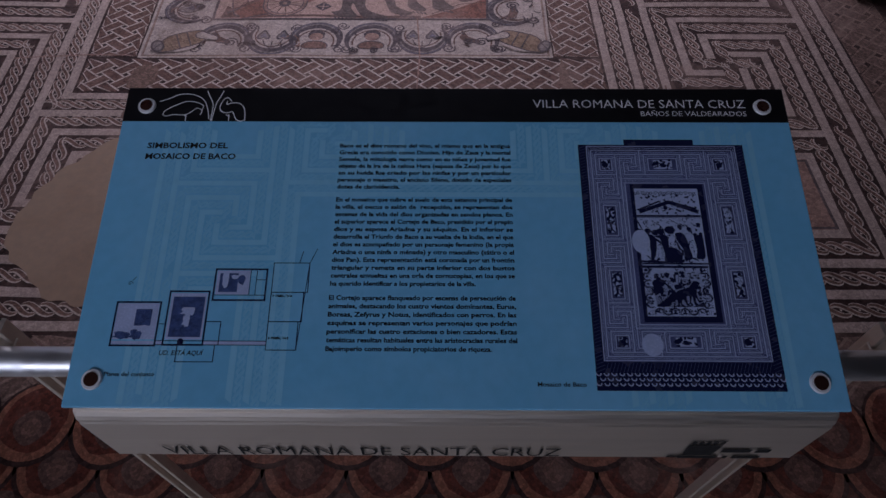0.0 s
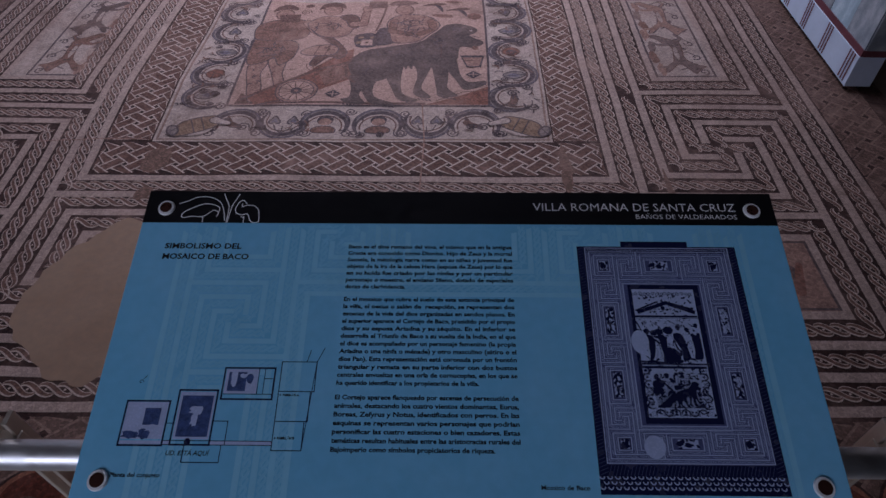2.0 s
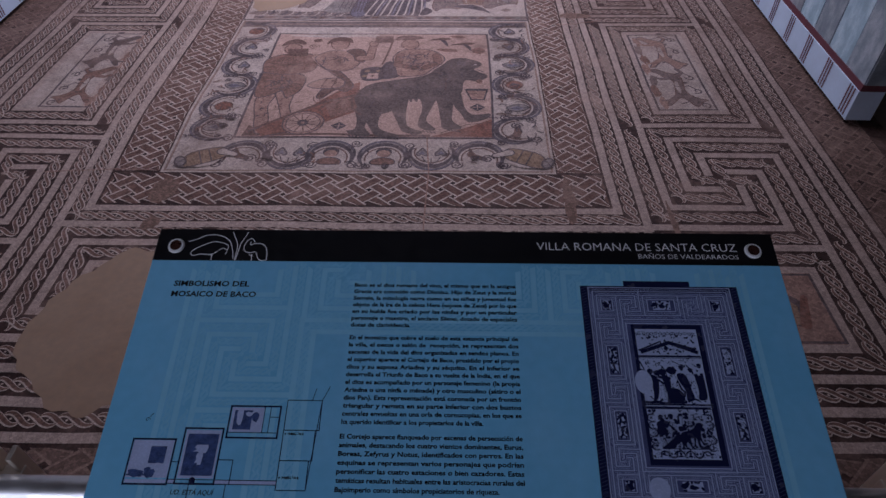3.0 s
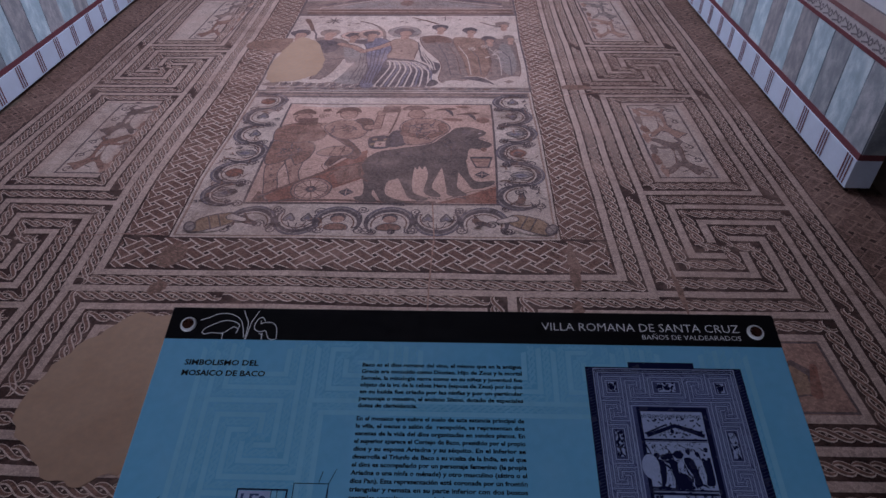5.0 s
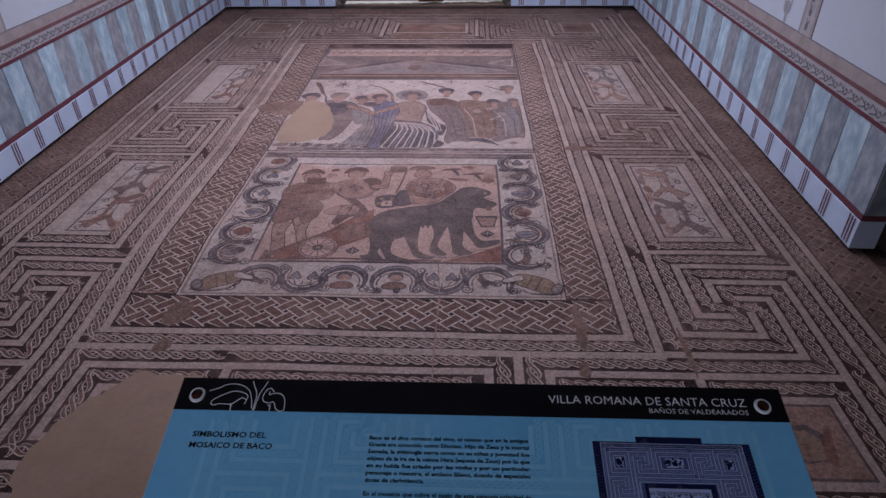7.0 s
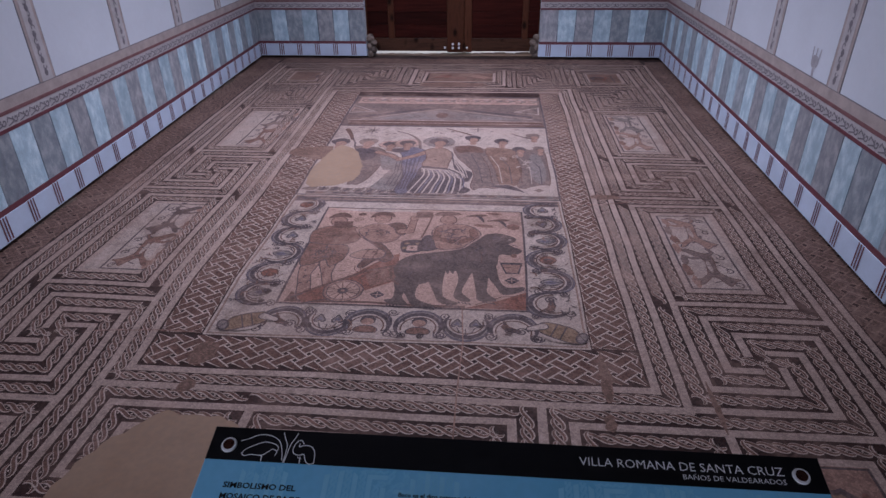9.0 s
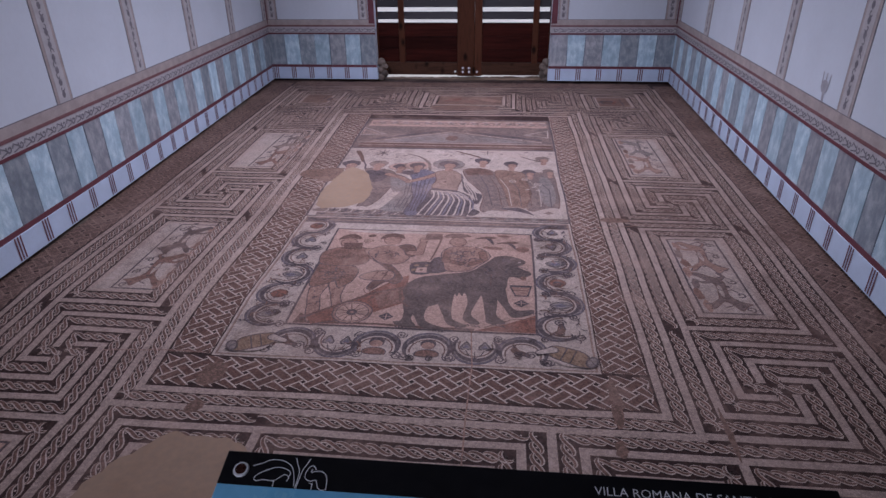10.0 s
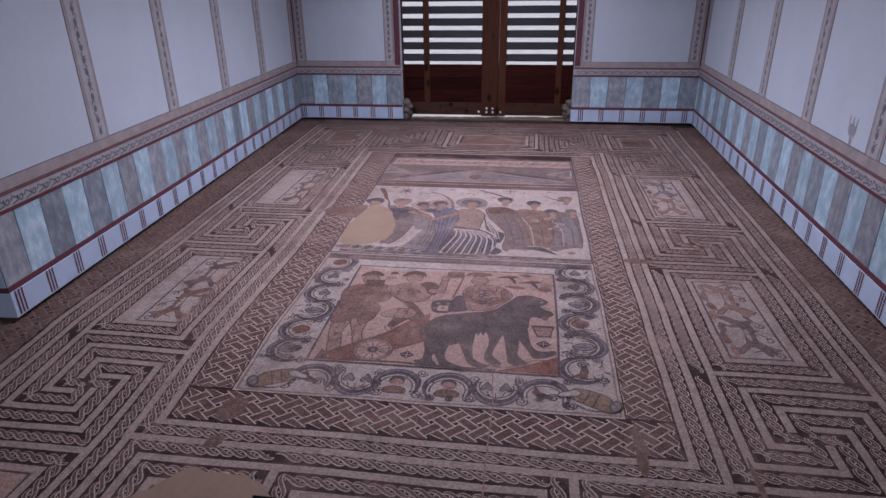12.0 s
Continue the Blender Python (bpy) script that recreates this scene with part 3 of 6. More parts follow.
# a dark ledge along the top
emblem.poly(UMBER, [(EX0 - 0.04, 4.74), (EX1 - 0.02, 4.74), (EX1 - 0.02, 4.835), (EX0 - 0.05, 4.835)])
for y, mat in ((4.755, SLATE), (4.79, PALE_BROWN), (4.815, SLATE)):
    emblem.line(mat, [(EX0 - 0.04, y), (0.1, y + 0.01), (EX1 - 0.02, y)], 0.01)
# along the foot
for k, (x, kind, to) in enumerate(((-0.575, "fronds", -90), (-0.3, "hearts", 90), (-0.065, "round", -90), (0.235, "round", -90), (0.515, "hearts", 90), (0.79, "fronds", -90))):
    flip = to if kind != "round" else 90
    volute(emblem, x, 3.075, 0.14, to, -1 if k % 2 else 1)
    filling(emblem, kind, x, 3.075, 0.13, flip)
    emblem.curl(SLATE, x + 0.135, 2.985 if k % 2 else 3.19, 0.035, 1.8, 0.008, way=-1)
# up both sides
for k, (x, y, kind, to) in enumerate(((-0.815, 3.35, "leafy", 10), (-0.83, 3.6, "bud", 0), (-0.81, 3.86, "leafy", 170), (-0.845, 4.12, "heart", 10), (-0.855, 4.4, "heart", 0), (-0.86, 4.66, "bud", 180))):
    volute(emblem, x, y, 0.138, to, 1 if k % 2 else -1)
    filling(emblem, kind, x, y, 0.13, to)
    emblem.curl(SLATE, x + (0.1 if 90 > to else -0.1), y + 0.125, 0.034, 1.8, 0.008)
for k, (x, y, kind, to) in enumerate(((1.0, 3.33, "fronds", 20), (1.04, 3.6, "leafy", 180), (1.02, 3.87, "bud", 0), (1.04, 4.15, "leafy", 175), (1.03, 4.42, "heart", 190), (1.03, 4.66, "heart", 0))):
    volute(emblem, x, y, 0.138, to, -1 if k % 2 else 1)
    filling(emblem, kind, x, y, 0.13, to)
    emblem.curl(SLATE, x + (0.1 if 90 > to else -0.1), y + 0.125, 0.034, 1.8, 0.008, way=-1)
# tendrils and spirals strewn between the stems
g = random.Random(12)
for k in range(150):
    side = g.choice((0, 0, 1, 1, 2))
    x, y = ((g.uniform(-0.96, -0.72), g.uniform(3.15, 4.7)), (g.uniform(0.92, 1.15), g.uniform(3.15, 4.7)), (g.uniform(-0.68, 0.92), g.uniform(2.95, 3.21)))[side]
    t, ln = g.uniform(0, 6.28), g.uniform(0.03, 0.075)
    if k % 5 == 0:
        emblem.curl(SLATE, x, y, g.uniform(0.022, 0.034), 1.8, 0.007, way=g.choice((-1, 1)), start=t)
    else:
        mat = (SLATE, BROWN, SLATE, RUST)[k % 4]
        bend = g.uniform(-1.4, 1.4)
        emblem.line(mat, [(x + ln * (q / 4 - 0.5) * math.cos(t + bend * q / 4), y + ln * (q / 4 - 0.5) * math.sin(t + bend * q / 4)) for q in range(5)], g.uniform(0.005, 0.011))
# woven baskets in the corners
for x, s in ((-0.8, 1), (1.06, -1)):
    emblem.oval(CREAM, x, 3.05, 0.12, 0.1, 0, 0.1)
    form = ((-0.1, 2.97), (-0.05, 2.95), (0.11, 3.03), (0.13, 3.1), (0.08, 3.14), (-0.07, 3.08))
    emblem.shape(OCHRE, [(x + s * u, v) for u, v in form], SLATE, 0.008)
    for o in (0.0, 0.05):
        emblem.line(SLATE, [(x + s * (o - 0.03), 3.1 + o * 0.4), (x + s * (o + 0.02), 2.98 + o * 0.5)], 0.008)
    emblem.oval(SLATE, x - 0.105 * s, 3.0, 0.035, 0.055, 25 * s, 0.05, 14)
    emblem.oval(GREY, x - 0.105 * s, 3.0, 0.024, 0.042, 25 * s, 0.05, 14)
    emblem.line(SLATE, [(x - 0.13 * s, 2.96), (x - 0.08 * s, 3.04)], 0.006)
    emblem.limb(CREAM, [(x + 0.1 * s, 3.1), (x + 0.18 * s, 3.07)], 0.05, 0.03, SLATE)
emblem.done()

# lower picture: a chariot drawn by two dark beasts, as plain shapes
tri = Picture("lower_picture", ROSE, -0.645, 3.25, 0.875, 4.62, 0.0042)
tri.edge(SLATE, ring(-0.645, 3.25, 0.875, 4.62), 0.014)
tri.poly(RED, [(0.5, 3.262), (0.69, 3.35), (0.84, 3.44), (0.872, 3.46), (0.872, 3.262)])
tri.line(BROWN, [(0.56, 3.3), (0.72, 3.4), (0.86, 3.42)], 0.007)
tri.poly(BROWN, [(-0.63, 3.262), (-0.45, 3.262), (-0.5, 3.29), (-0.61, 3.38)])
tri.line(BROWN, [(-0.45, 3.275), (-0.1, 3.285), (0.2, 3.27), (0.5, 3.27)], 0.022)
tri.shape(CREAM, ((-0.6, 4.59), (-0.3, 4.56), (-0.05, 4.575), (0.06, 4.56), (0.05, 4.61), (-0.3, 4.61)))
# first figure: a plain shape in a short skirt
tri.shape(FLESH, ((-0.63, 3.74), (-0.52, 3.74), (-0.54, 3.6), (-0.5, 3.42), (-0.5, 3.3), (-0.56, 3.3), (-0.6, 3.48), (-0.63, 3.6)), SLATE, 0.007)
tri.shape(FLESH, ((-0.52, 3.76), (-0.41, 3.76), (-0.4, 3.6), (-0.37, 3.47), (-0.42, 3.44), (-0.47, 3.6)), SLATE, 0.007)
tri.shape(RUST, ((-0.68, 3.95), (-0.66, 4.02), (-0.39, 4.0), (-0.36, 3.82), (-0.44, 3.7), (-0.49, 3.79), (-0.54, 3.74), (-0.65, 3.71)), SLATE, 0.008)
tri.strokes(SLATE, -0.52, 3.87, 0.15, 0.13, 16, 14)
tri.strokes(BROWN, -0.5, 3.86, 0.17, 0.14, 14, 15)
tri.shape(RUST, ((-0.68, 4.06), (-0.69, 4.2), (-0.6, 4.28), (-0.48, 4.31), (-0.38, 4.29), (-0.32, 4.2), (-0.34, 4.05), (-0.5, 4.0), (-0.64, 4.02)), SLATE, 0.007)
tri.line(BROWN, [(-0.66, 4.16), (-0.52, 4.13), (-0.38, 4.18)], 0.008)
tri.oval(FLESH, -0.53, 4.38, 0.058, 0.07, 0, 0.06, 16, BROWN)
tri.shape(BROWN, ((-0.62, 4.42), (-0.59, 4.5), (-0.52, 4.53), (-0.46, 4.49), (-0.45, 4.44), (-0.53, 4.46)))
tri.poly(BROWN, [(-0.57, 4.37), (-0.42, 4.38), (-0.41, 4.27), (-0.54, 4.26)])
tri.limb(FLESH, [(-0.35, 4.26), (-0.29, 4.15), (-0.17, 4.03)], 0.06, 0.04, BROWN)
# the car
tri.poly(RED, [(-0.56, 3.33), (-0.32, 3.53), (-0.06, 3.86), (0.01, 3.9), (0.03, 3.54), (-0.14, 3.42), (-0.4, 3.27), (-0.51, 3.25)])
tri.poly(RUST, [(-0.12, 3.46), (0.025, 3.56), (0.02, 3.74), (-0.18, 3.62)])
tri.line(BROWN, [(-0.58, 3.33), (-0.32, 3.54), (-0.2, 3.64), (0.0, 3.74)], 0.026)
tri.line(SLATE, [(-0.51, 3.25), (-0.36, 3.3)], 0.012)
tri.line(SLATE, [(-0.6, 3.31), (-0.53, 3.36)], 0.01)
for mat, r in ((SLATE, 0.13), (FLESH, 0.122), (SLATE, 0.107), (ROSE, 0.101)):
    tri.oval(mat, -0.283, 3.405, r, r * 1.02, 0, 0.03, 28)
for k in range(6):
    c, s = math.cos(k * math.pi / 6 + 0.2), math.sin(k * math.pi / 6 + 0.2)
    tri.line(BROWN, [(-0.283 - 0.1 * c, 3.405 - 0.1 * s), (-0.283 + 0.1 * c, 3.405 + 0.1 * s)], 0.0065)
tri.oval(SLATE, -0.283, 3.405, 0.034, 0.036, 0, 0, 14)
tri.oval(FLESH, -0.283, 3.405, 0.013, 0.013, 0, 0, 8)
# second figure: bare above, a dark wrap below
tri.shape(BROWN, ((-0.3, 4.14), (-0.22, 4.12), (-0.11, 4.0), (-0.03, 3.86), (-0.07, 3.78), (-0.14, 3.8), (-0.21, 3.7), (-0.25, 3.72), (-0.2, 3.88), (-0.12, 3.92), (-0.2, 4.02)), SLATE, 0.007)
tri.shape(FLESH, ((-0.33, 3.86), (-0.26, 3.94), (-0.13, 3.95), (-0.09, 3.9), (-0.12, 3.83), (-0.26, 3.82)), SLATE, 0.01)
for x in (-0.24, -0.17):
    tri.line(BROWN, [(x, 3.83), (x + 0.02, 3.94)], 0.008)
tri.shape(FLESH, ((-0.35, 4.24), (-0.27, 4.34), (-0.16, 4.35), (-0.06, 4.32), (-0.02, 4.2), (-0.08, 4.07), (-0.2, 4.06), (-0.28, 4.12)), SLATE, 0.007)
tri.line(BROWN, [(-0.24, 4.22), (-0.17, 4.2), (-0.14, 4.24)], 0.007)
tri.line(BROWN, [(-0.16, 4.14), (-0.08, 4.16)], 0.007)
tri.shape(BROWN, ((-0.14, 4.35), (-0.06, 4.38), (0.0, 4.32), (0.0, 4.18), (-0.06, 4.2), (-0.09, 4.28)), SLATE, 0.007)
tri.limb(FLESH, [(-0.03, 4.24), (0.035, 4.24), (0.045, 4.42)], 0.06, 0.045, BROWN)
tri.oval(FLESH, 0.045, 4.46, 0.028, 0.04, 0, 0.1, 12, BROWN)
tri.oval(FLESH, -0.2, 4.45, 0.062, 0.08, 0, 0.06, 16, BROWN)
tri.shape(BROWN, ((-0.3, 4.45), (-0.27, 4.54), (-0.2, 4.57), (-0.13, 4.54), (-0.11, 4.47), (-0.17, 4.5), (-0.24, 4.49)))
tri.curl(BROWN, -0.385, 4.41, 0.04, 1.9, 0.008)
tri.oval(BROWN, -0.37, 4.51, 0.032, 0.026, 20, 0.3, 10)
tri.line(BROWN, [(0.185, 4.53), (0.165, 4.35), (0.13, 4.14)], 0.014)
tri.poly(BROWN, [(0.05, 4.47), (0.185, 4.48), (0.185, 4.58), (0.055, 4.58)])
# patterned cloth on the yoke
tri.shape(SLATE, ((0.0, 4.08), (0.13, 4.1), (0.16, 3.97), (0.12, 3.92), (0.02, 3.93)))
for x, y in ((0.04, 4.05), (0.12, 4.05), (0.03, 3.98), (0.13, 3.98)):
    tri.oval(OCHRE, x, y, 0.022, 0.018, 30, 0.1, 8)
tri.poly(ROSE, [(0.045, 3.945), (0.125, 3.945), (0.12, 4.02), (0.05, 4.02)])
tri.oval(BROWN, 0.085, 3.982, 0.014, 0.014, 0, 0, 4)
tri.shape(SLATE, ((0.13, 3.95), (0.14, 4.14), (0.19, 4.19), (0.23, 4.12), (0.27, 3.98)))
# third figure behind the beast
tri.shape(FLESH, ((0.2, 4.24), (0.24, 4.34), (0.33, 4.38), (0.44, 4.37), (0.53, 4.3), (0.56, 4.2), (0.48, 4.08), (0.42, 4.0), (0.27, 3.98), (0.23, 4.1)), SLATE, 0.008)
tri.limb(RUST, [(0.25, 4.28), (0.24, 4.14), (0.36, 4.1)], 0.05, 0.04, BROWN)
tri.limb(RUST, [(0.5, 4.28), (0.52, 4.18), (0.43, 4.1)], 0.05, 0.04, BROWN)
tri.strokes(BROWN, 0.37, 4.22, 0.13, 0.12, 12, 4)
tri.oval(FLESH, 0.31, 4.45, 0.058, 0.075, 0, 0.06, 16, BROWN)
tri.shape(BROWN, ((0.2, 4.52), (0.23, 4.58), (0.31, 4.595), (0.38, 4.575), (0.4, 4.54), (0.3, 4.52)))
# swallows and small marks
for x, y, a in ((0.52, 4.53, 0.085), (0.69, 4.455, 0.09)):
    tri.shape(BROWN, ((x - a, y - 0.015), (x - 0.02, y + 0.015), (x + a * 0.6, y + 0.025), (x + a, y + 0.005), (x + 0.03, y - 0.015)))
    tri.shape(SLATE, ((x, y), (x + 0.05, y - 0.03), (x + 0.06, y - 0.11), (x + 0.025, y - 0.05)))
for x, y, a, b in ((0.58, 4.36, 0.08, 0.025), (0.8, 4.35, 0.05, 0.045), (0.66, 4.57, 0.06, 0.02)):
    tri.oval(RUST, x, y, a, b, -8, 0.3, 14)
# the dark beast, striding
BEAST_LEGS = (
    ((0.67, 3.78), (0.7, 3.6), (0.75, 3.51), (0.85, 3.52), (0.86, 3.49), (0.82, 3.45), (0.73, 3.42), (0.68, 3.52), (0.62, 3.65), (0.6, 3.76)),
    ((0.62, 3.74), (0.63, 3.55), (0.63, 3.44), (0.69, 3.36), (0.64, 3.335), (0.57, 3.35), (0.56, 3.43), (0.54, 3.58), (0.53, 3.74)),
    ((0.53, 3.74), (0.49, 3.55), (0.47, 3.43), (0.53, 3.34), (0.49, 3.32), (0.43, 3.36), (0.42, 3.43), (0.44, 3.56), (0.43, 3.74)),
    ((0.34, 3.74), (0.34, 3.52), (0.36, 3.37), (0.45, 3.31), (0.42, 3.28), (0.33, 3.31), (0.29, 3.42), (0.25, 3.54), (0.22, 3.7)),
    ((0.22, 3.6), (0.18, 3.47), (0.19, 3.34), (0.31, 3.27), (0.27, 3.252), (0.17, 3.27), (0.12, 3.37), (0.08, 3.48), (0.08, 3.6)),
    ((0.13, 3.58), (0.11, 3.44), (0.1, 3.35), (0.14, 3.27), (0.05, 3.265), (-0.01, 3.315), (0.04, 3.34), (0.04, 3.44), (0.02, 3.58)),
)
for leg in BEAST_LEGS:
    tri.shape(BEAST, leg)
    for k in range(4):
        x, y = leg[4][0] - 0.035 + 0.022 * k, leg[4][1] - 0.004 * k
        tri.limb(SLATE, [(x, y), (x + 0.012, y - 0.014)], 0.012, 0.006)
tri.shape(BEAST, ((-0.005, 3.72), (0.03, 3.81), (0.1, 3.88), (0.25, 3.93), (0.43, 3.99), (0.5, 4.08), (0.56, 4.16), (0.6, 4.22), (0.68, 4.245), (0.77, 4.21), (0.82, 4.16), (0.8, 4.11), (0.765, 4.07), (0.85, 4.0), (0.84, 3.95), (0.78, 3.915), (0.7, 3.92), (0.68, 3.76), (0.6, 3.67), (0.44, 3.68), (0.34, 3.68), (0.27, 3.56), (0.18, 3.5), (0.08, 3.5), (0.02, 3.6)))
tri.line(SLATE, [(0.74, 4.06), (0.79, 4.07), (0.83, 4.04)], 0.008)
tri.oval(RUST, 0.8, 3.91, 0.022, 0.03, 0, 0.2, 10)
tri.line(BROWN, [(0.52, 4.04), (0.58, 3.95), (0.58, 3.8)], 0.006)
tri.oval(SLATE, 0.68, 4.17, 0.035, 0.03, 30, 0.1, 12)
tri.oval(CREAM, 0.775, 4.145, 0.012, 0.008, 0, 0, 8)
for k in range(5):
    tri.limb(BEAST, [(0.36 + 0.035 * k, 3.69), (0.365 + 0.035 * k, 3.655)], 0.028, 0.012)
tri.line(BROWN, [(0.02, 3.8), (-0.02, 3.68), (0.0, 3.56), (0.06, 3.49)], 0.016)
tri.poly(SLATE, [(0.7, 3.815), (0.855, 3.815), (0.83, 3.675), (0.74, 3.675)])
tri.poly(FLESH, [(0.715, 3.79), (0.84, 3.79), (0.82, 3.688), (0.75, 3.688)])
tri.line(BROWN, [(0.73, 3.75), (0.83, 3.75)], 0.007)
for x, y in ((0.782, 3.59), (-0.06, 3.37)):
    tri.oval(SLATE, x, y, 0.05, 0.045, 0, 0, 4)
    tri.line(ROSE, [(x - 0.03, y), (x + 0.03, y)], 0.006)
    tri.line(ROSE, [(x, y - 0.03), (x, y + 0.03)], 0.006)
for n, (x, y, a, c, m) in enumerate(((-0.52, 4.15, 0.15, 0.12, 14), (-0.57, 3.55, 0.05, 0.2, 8), (-0.45, 3.6, 0.05, 0.14, 6), (-0.2, 4.2, 0.12, 0.13, 10), (-0.12, 3.9, 0.1, 0.12, 8), (0.38, 4.2, 0.15, 0.16, 18), (-0.2, 3.62, 0.22, 0.14, 10))):
    tri.strokes(SLATE if n % 2 else BROWN, x, y, a, c, m, 500 + n)
for n, (x, y, a, c) in enumerate(((0.3, 3.85, 0.25, 0.08), (0.6, 4.0, 0.12, 0.12), (0.1, 3.65, 0.08, 0.12))):
    tri.strokes(SLATE, x, y, a, c, 9, 540 + n)
tri.done()

# middle picture: a procession, as plain shapes
cor = Picture("middle_picture", CREAM, EX0, 4.87, EX1, 6.76)
cor.edge(SLATE, ring(EX0, 4.87, EX1, 6.76), 0.016)
cor.poly(UMBER, [(EX0, 4.885), (EX1, 4.885), (EX1, 4.945), (EX0, 4.945)])
for k in range(30):
    cor.oval((SLATE, BROWN, GREY)[k % 3], -0.9 + 0.07 * k, 4.915, 0.028, 0.014, 0, 0.4, 8)
# a rocky ledge of slanting bands
cor.shape(UMBER, ((-0.95, 4.96), (-0.92, 5.05), (-0.8, 5.02), (-0.6, 5.08), (-0.4, 5.03), (-0.2, 5.0), (0.0, 4.96)))
for k in range(17):
    x = -0.9 + 0.052 * k
    cor.line(SLATE if k % 2 else CREAM, [(x, 4.955), (x + 0.03, 4.99), (x + 0.025, 5.045 - 0.002 * k)], 0.02 if k % 2 else 0.01)
# draped plain shapes, back to front
cor.shape(UMBER, ((-0.76, 6.08), (-0.6, 6.08), (-0.46, 6.0), (-0.4, 5.8), (-0.44, 5.45), (-0.52, 5.15), (-0.64, 5.06), (-0.62, 5.4), (-0.66, 5.8)), BROWN, 0.008)
cor.shape(SLATE, ((-0.74, 5.98), (-0.62, 6.04), (-0.5, 5.9), (-0.54, 5.72), (-0.66, 5.72)))
cor.shape(GREY, ((-0.46, 5.92), (-0.3, 5.84), (-0.2, 5.6), (-0.16, 5.1), (-0.3, 5.0), (-0.44, 5.08), (-0.36, 5.4), (-0.42, 5.6)), UMBER, 0.008)
cor.poly(CREAM, [(-0.4, 5.46), (-0.31, 5.47), (-0.38, 5.2), (-0.43, 5.05), (-0.5, 5.05)])
cor.shape(CREAM, ((-0.72, 5.05), (-0.6, 5.1), (-0.5, 5.06), (-0.45, 5.09), (-0.5, 5.03), (-0.62, 5.02)))
for k in range(4):
    cor.line(SLATE, [(-0.28 + 0.035 * k, 5.72), (-0.26 + 0.03 * k, 5.4), (-0.3 + 0.04 * k, 5.08)], 0.007)
cor.shape(BLUE, ((-0.3, 6.02), (-0.14, 6.08), (-0.02, 5.94), (-0.02, 5.6), (-0.05, 5.3), (-0.07, 4.97), (-0.2, 4.97), (-0.17, 5.3), (-0.22, 5.6), (-0.24, 5.8)), SLATE, 0.009)
for k in range(4):
    cor.line(SLATE, [(-0.19 + 0.04 * k, 5.8), (-0.16 + 0.03 * k, 5.4), (-0.17 + 0.025 * k, 5.02)], 0.009)
cor.shape(SLATE, ((-0.44, 6.0), (-0.3, 6.04), (-0.2, 5.98), (-0.3, 5.92)))
cor.limb(FLESH, [(-0.5, 5.92), (-0.36, 5.84), (-0.27, 5.74)], 0.06, 0.05, BROWN)
cor.limb(FLESH, [(-0.02, 5.96), (-0.13, 5.84), (-0.27, 5.73)], 0.075, 0.05, BROWN)
cor.shape(PALE_BROWN, ((-0.04, 6.0), (0.06, 6.08), (0.16, 6.06), (0.24, 5.9), (0.22, 5.66), (0.2, 5.5), (0.04, 5.5), (-0.03, 5.62), (-0.01, 5.8)), BROWN, 0.009)
cor.line(BROWN, [(0.02, 5.72), (0.1, 5.66), (0.18, 5.7)], 0.008)
cor.oval(BROWN, 0.08, 5.75, 0.014, 0.02, 0, 0, 10)
# the striped cloth
cor.shape(SLATE, ((-0.03, 5.55), (0.1, 5.55), (0.25, 5.5), (0.4, 5.3), (0.38, 5.1), (0.35, 4.95), (0.15, 4.96), (-0.03, 4.95), (-0.1, 5.06), (-0.06, 5.25)))
for k in range(8):
    u = k / 7
    cor.line(CREAM, smooth([(-0.02 + 0.24 * u, 5.5 - 0.03 * u), (0.02 + 0.33 * u, 5.36 - 0.06 * u), (-0.03 + 0.4 * u, 5.14), (-0.08 + 0.43 * u, 4.97)], 4)[:13], 0.015)
    if k % 2:
        cor.line(BLUE, smooth([(0.0 + 0.24 * u, 5.48 - 0.03 * u), (0.045 + 0.33 * u, 5.34 - 0.06 * u), (-0.005 + 0.4 * u, 5.14), (-0.05 + 0.43 * u, 4.97)], 4)[:13], 0.013)
for k in range(4):
    cor.line(CREAM, [(-0.02, 5.52 - 0.03 * k), (0.12, 5.5 - 0.028 * k), (0.26, 5.46 - 0.03 * k), (0.34, 5.36 - 0.02 * k)], 0.009)
cor.shape(SLATE, ((0.22, 6.0), (0.28, 5.78), (0.37, 5.52), (0.46, 5.42), (0.43, 5.22), (0.39, 5.26), (0.38, 5.4), (0.29, 5.5), (0.25, 5.72)))
for k in range(3):
    cor.line(CREAM, [(0.25, 5.86), (0.28 + 0.02 * k, 5.65), (0.34 + 0.025 * k, 5.46), (0.38 + 0.02 * k, 5.3)], 0.01)
cor.shape(SLATE, ((0.36, 4.97), (0.4, 5.1), (0.46, 5.04), (0.42, 4.97)))
# brown draped shapes on the other side
cor.shape(UMBER, ((0.24, 6.1), (0.38, 6.16), (0.52, 6.1), (0.6, 5.9), (0.66, 5.5), (0.72, 5.14), (0.54, 5.04), (0.46, 5.1), (0.47, 5.4), (0.4, 5.6), (0.3, 5.8)), BROWN, 0.009)
cor.shape(BROWN, ((0.26, 6.1), (0.4, 6.17), (0.52, 6.08), (0.54, 5.96), (0.4, 5.98), (0.3, 5.95)))
cor.shape(MID_BROWN, ((0.56, 6.06), (0.7, 6.1), (0.86, 6.02), (0.92, 5.7), (0.88, 5.3), (0.82, 5.12), (0.72, 5.14), (0.66, 5.5)), BROWN, 0.009)
cor.shape(UMBER, ((0.86, 6.0), (1.0, 6.06), (1.14, 6.02), (1.15, 5.6), (1.13, 5.16), (0.98, 5.1), (0.86, 5.14), (0.9, 5.5)), BROWN, 0.009)
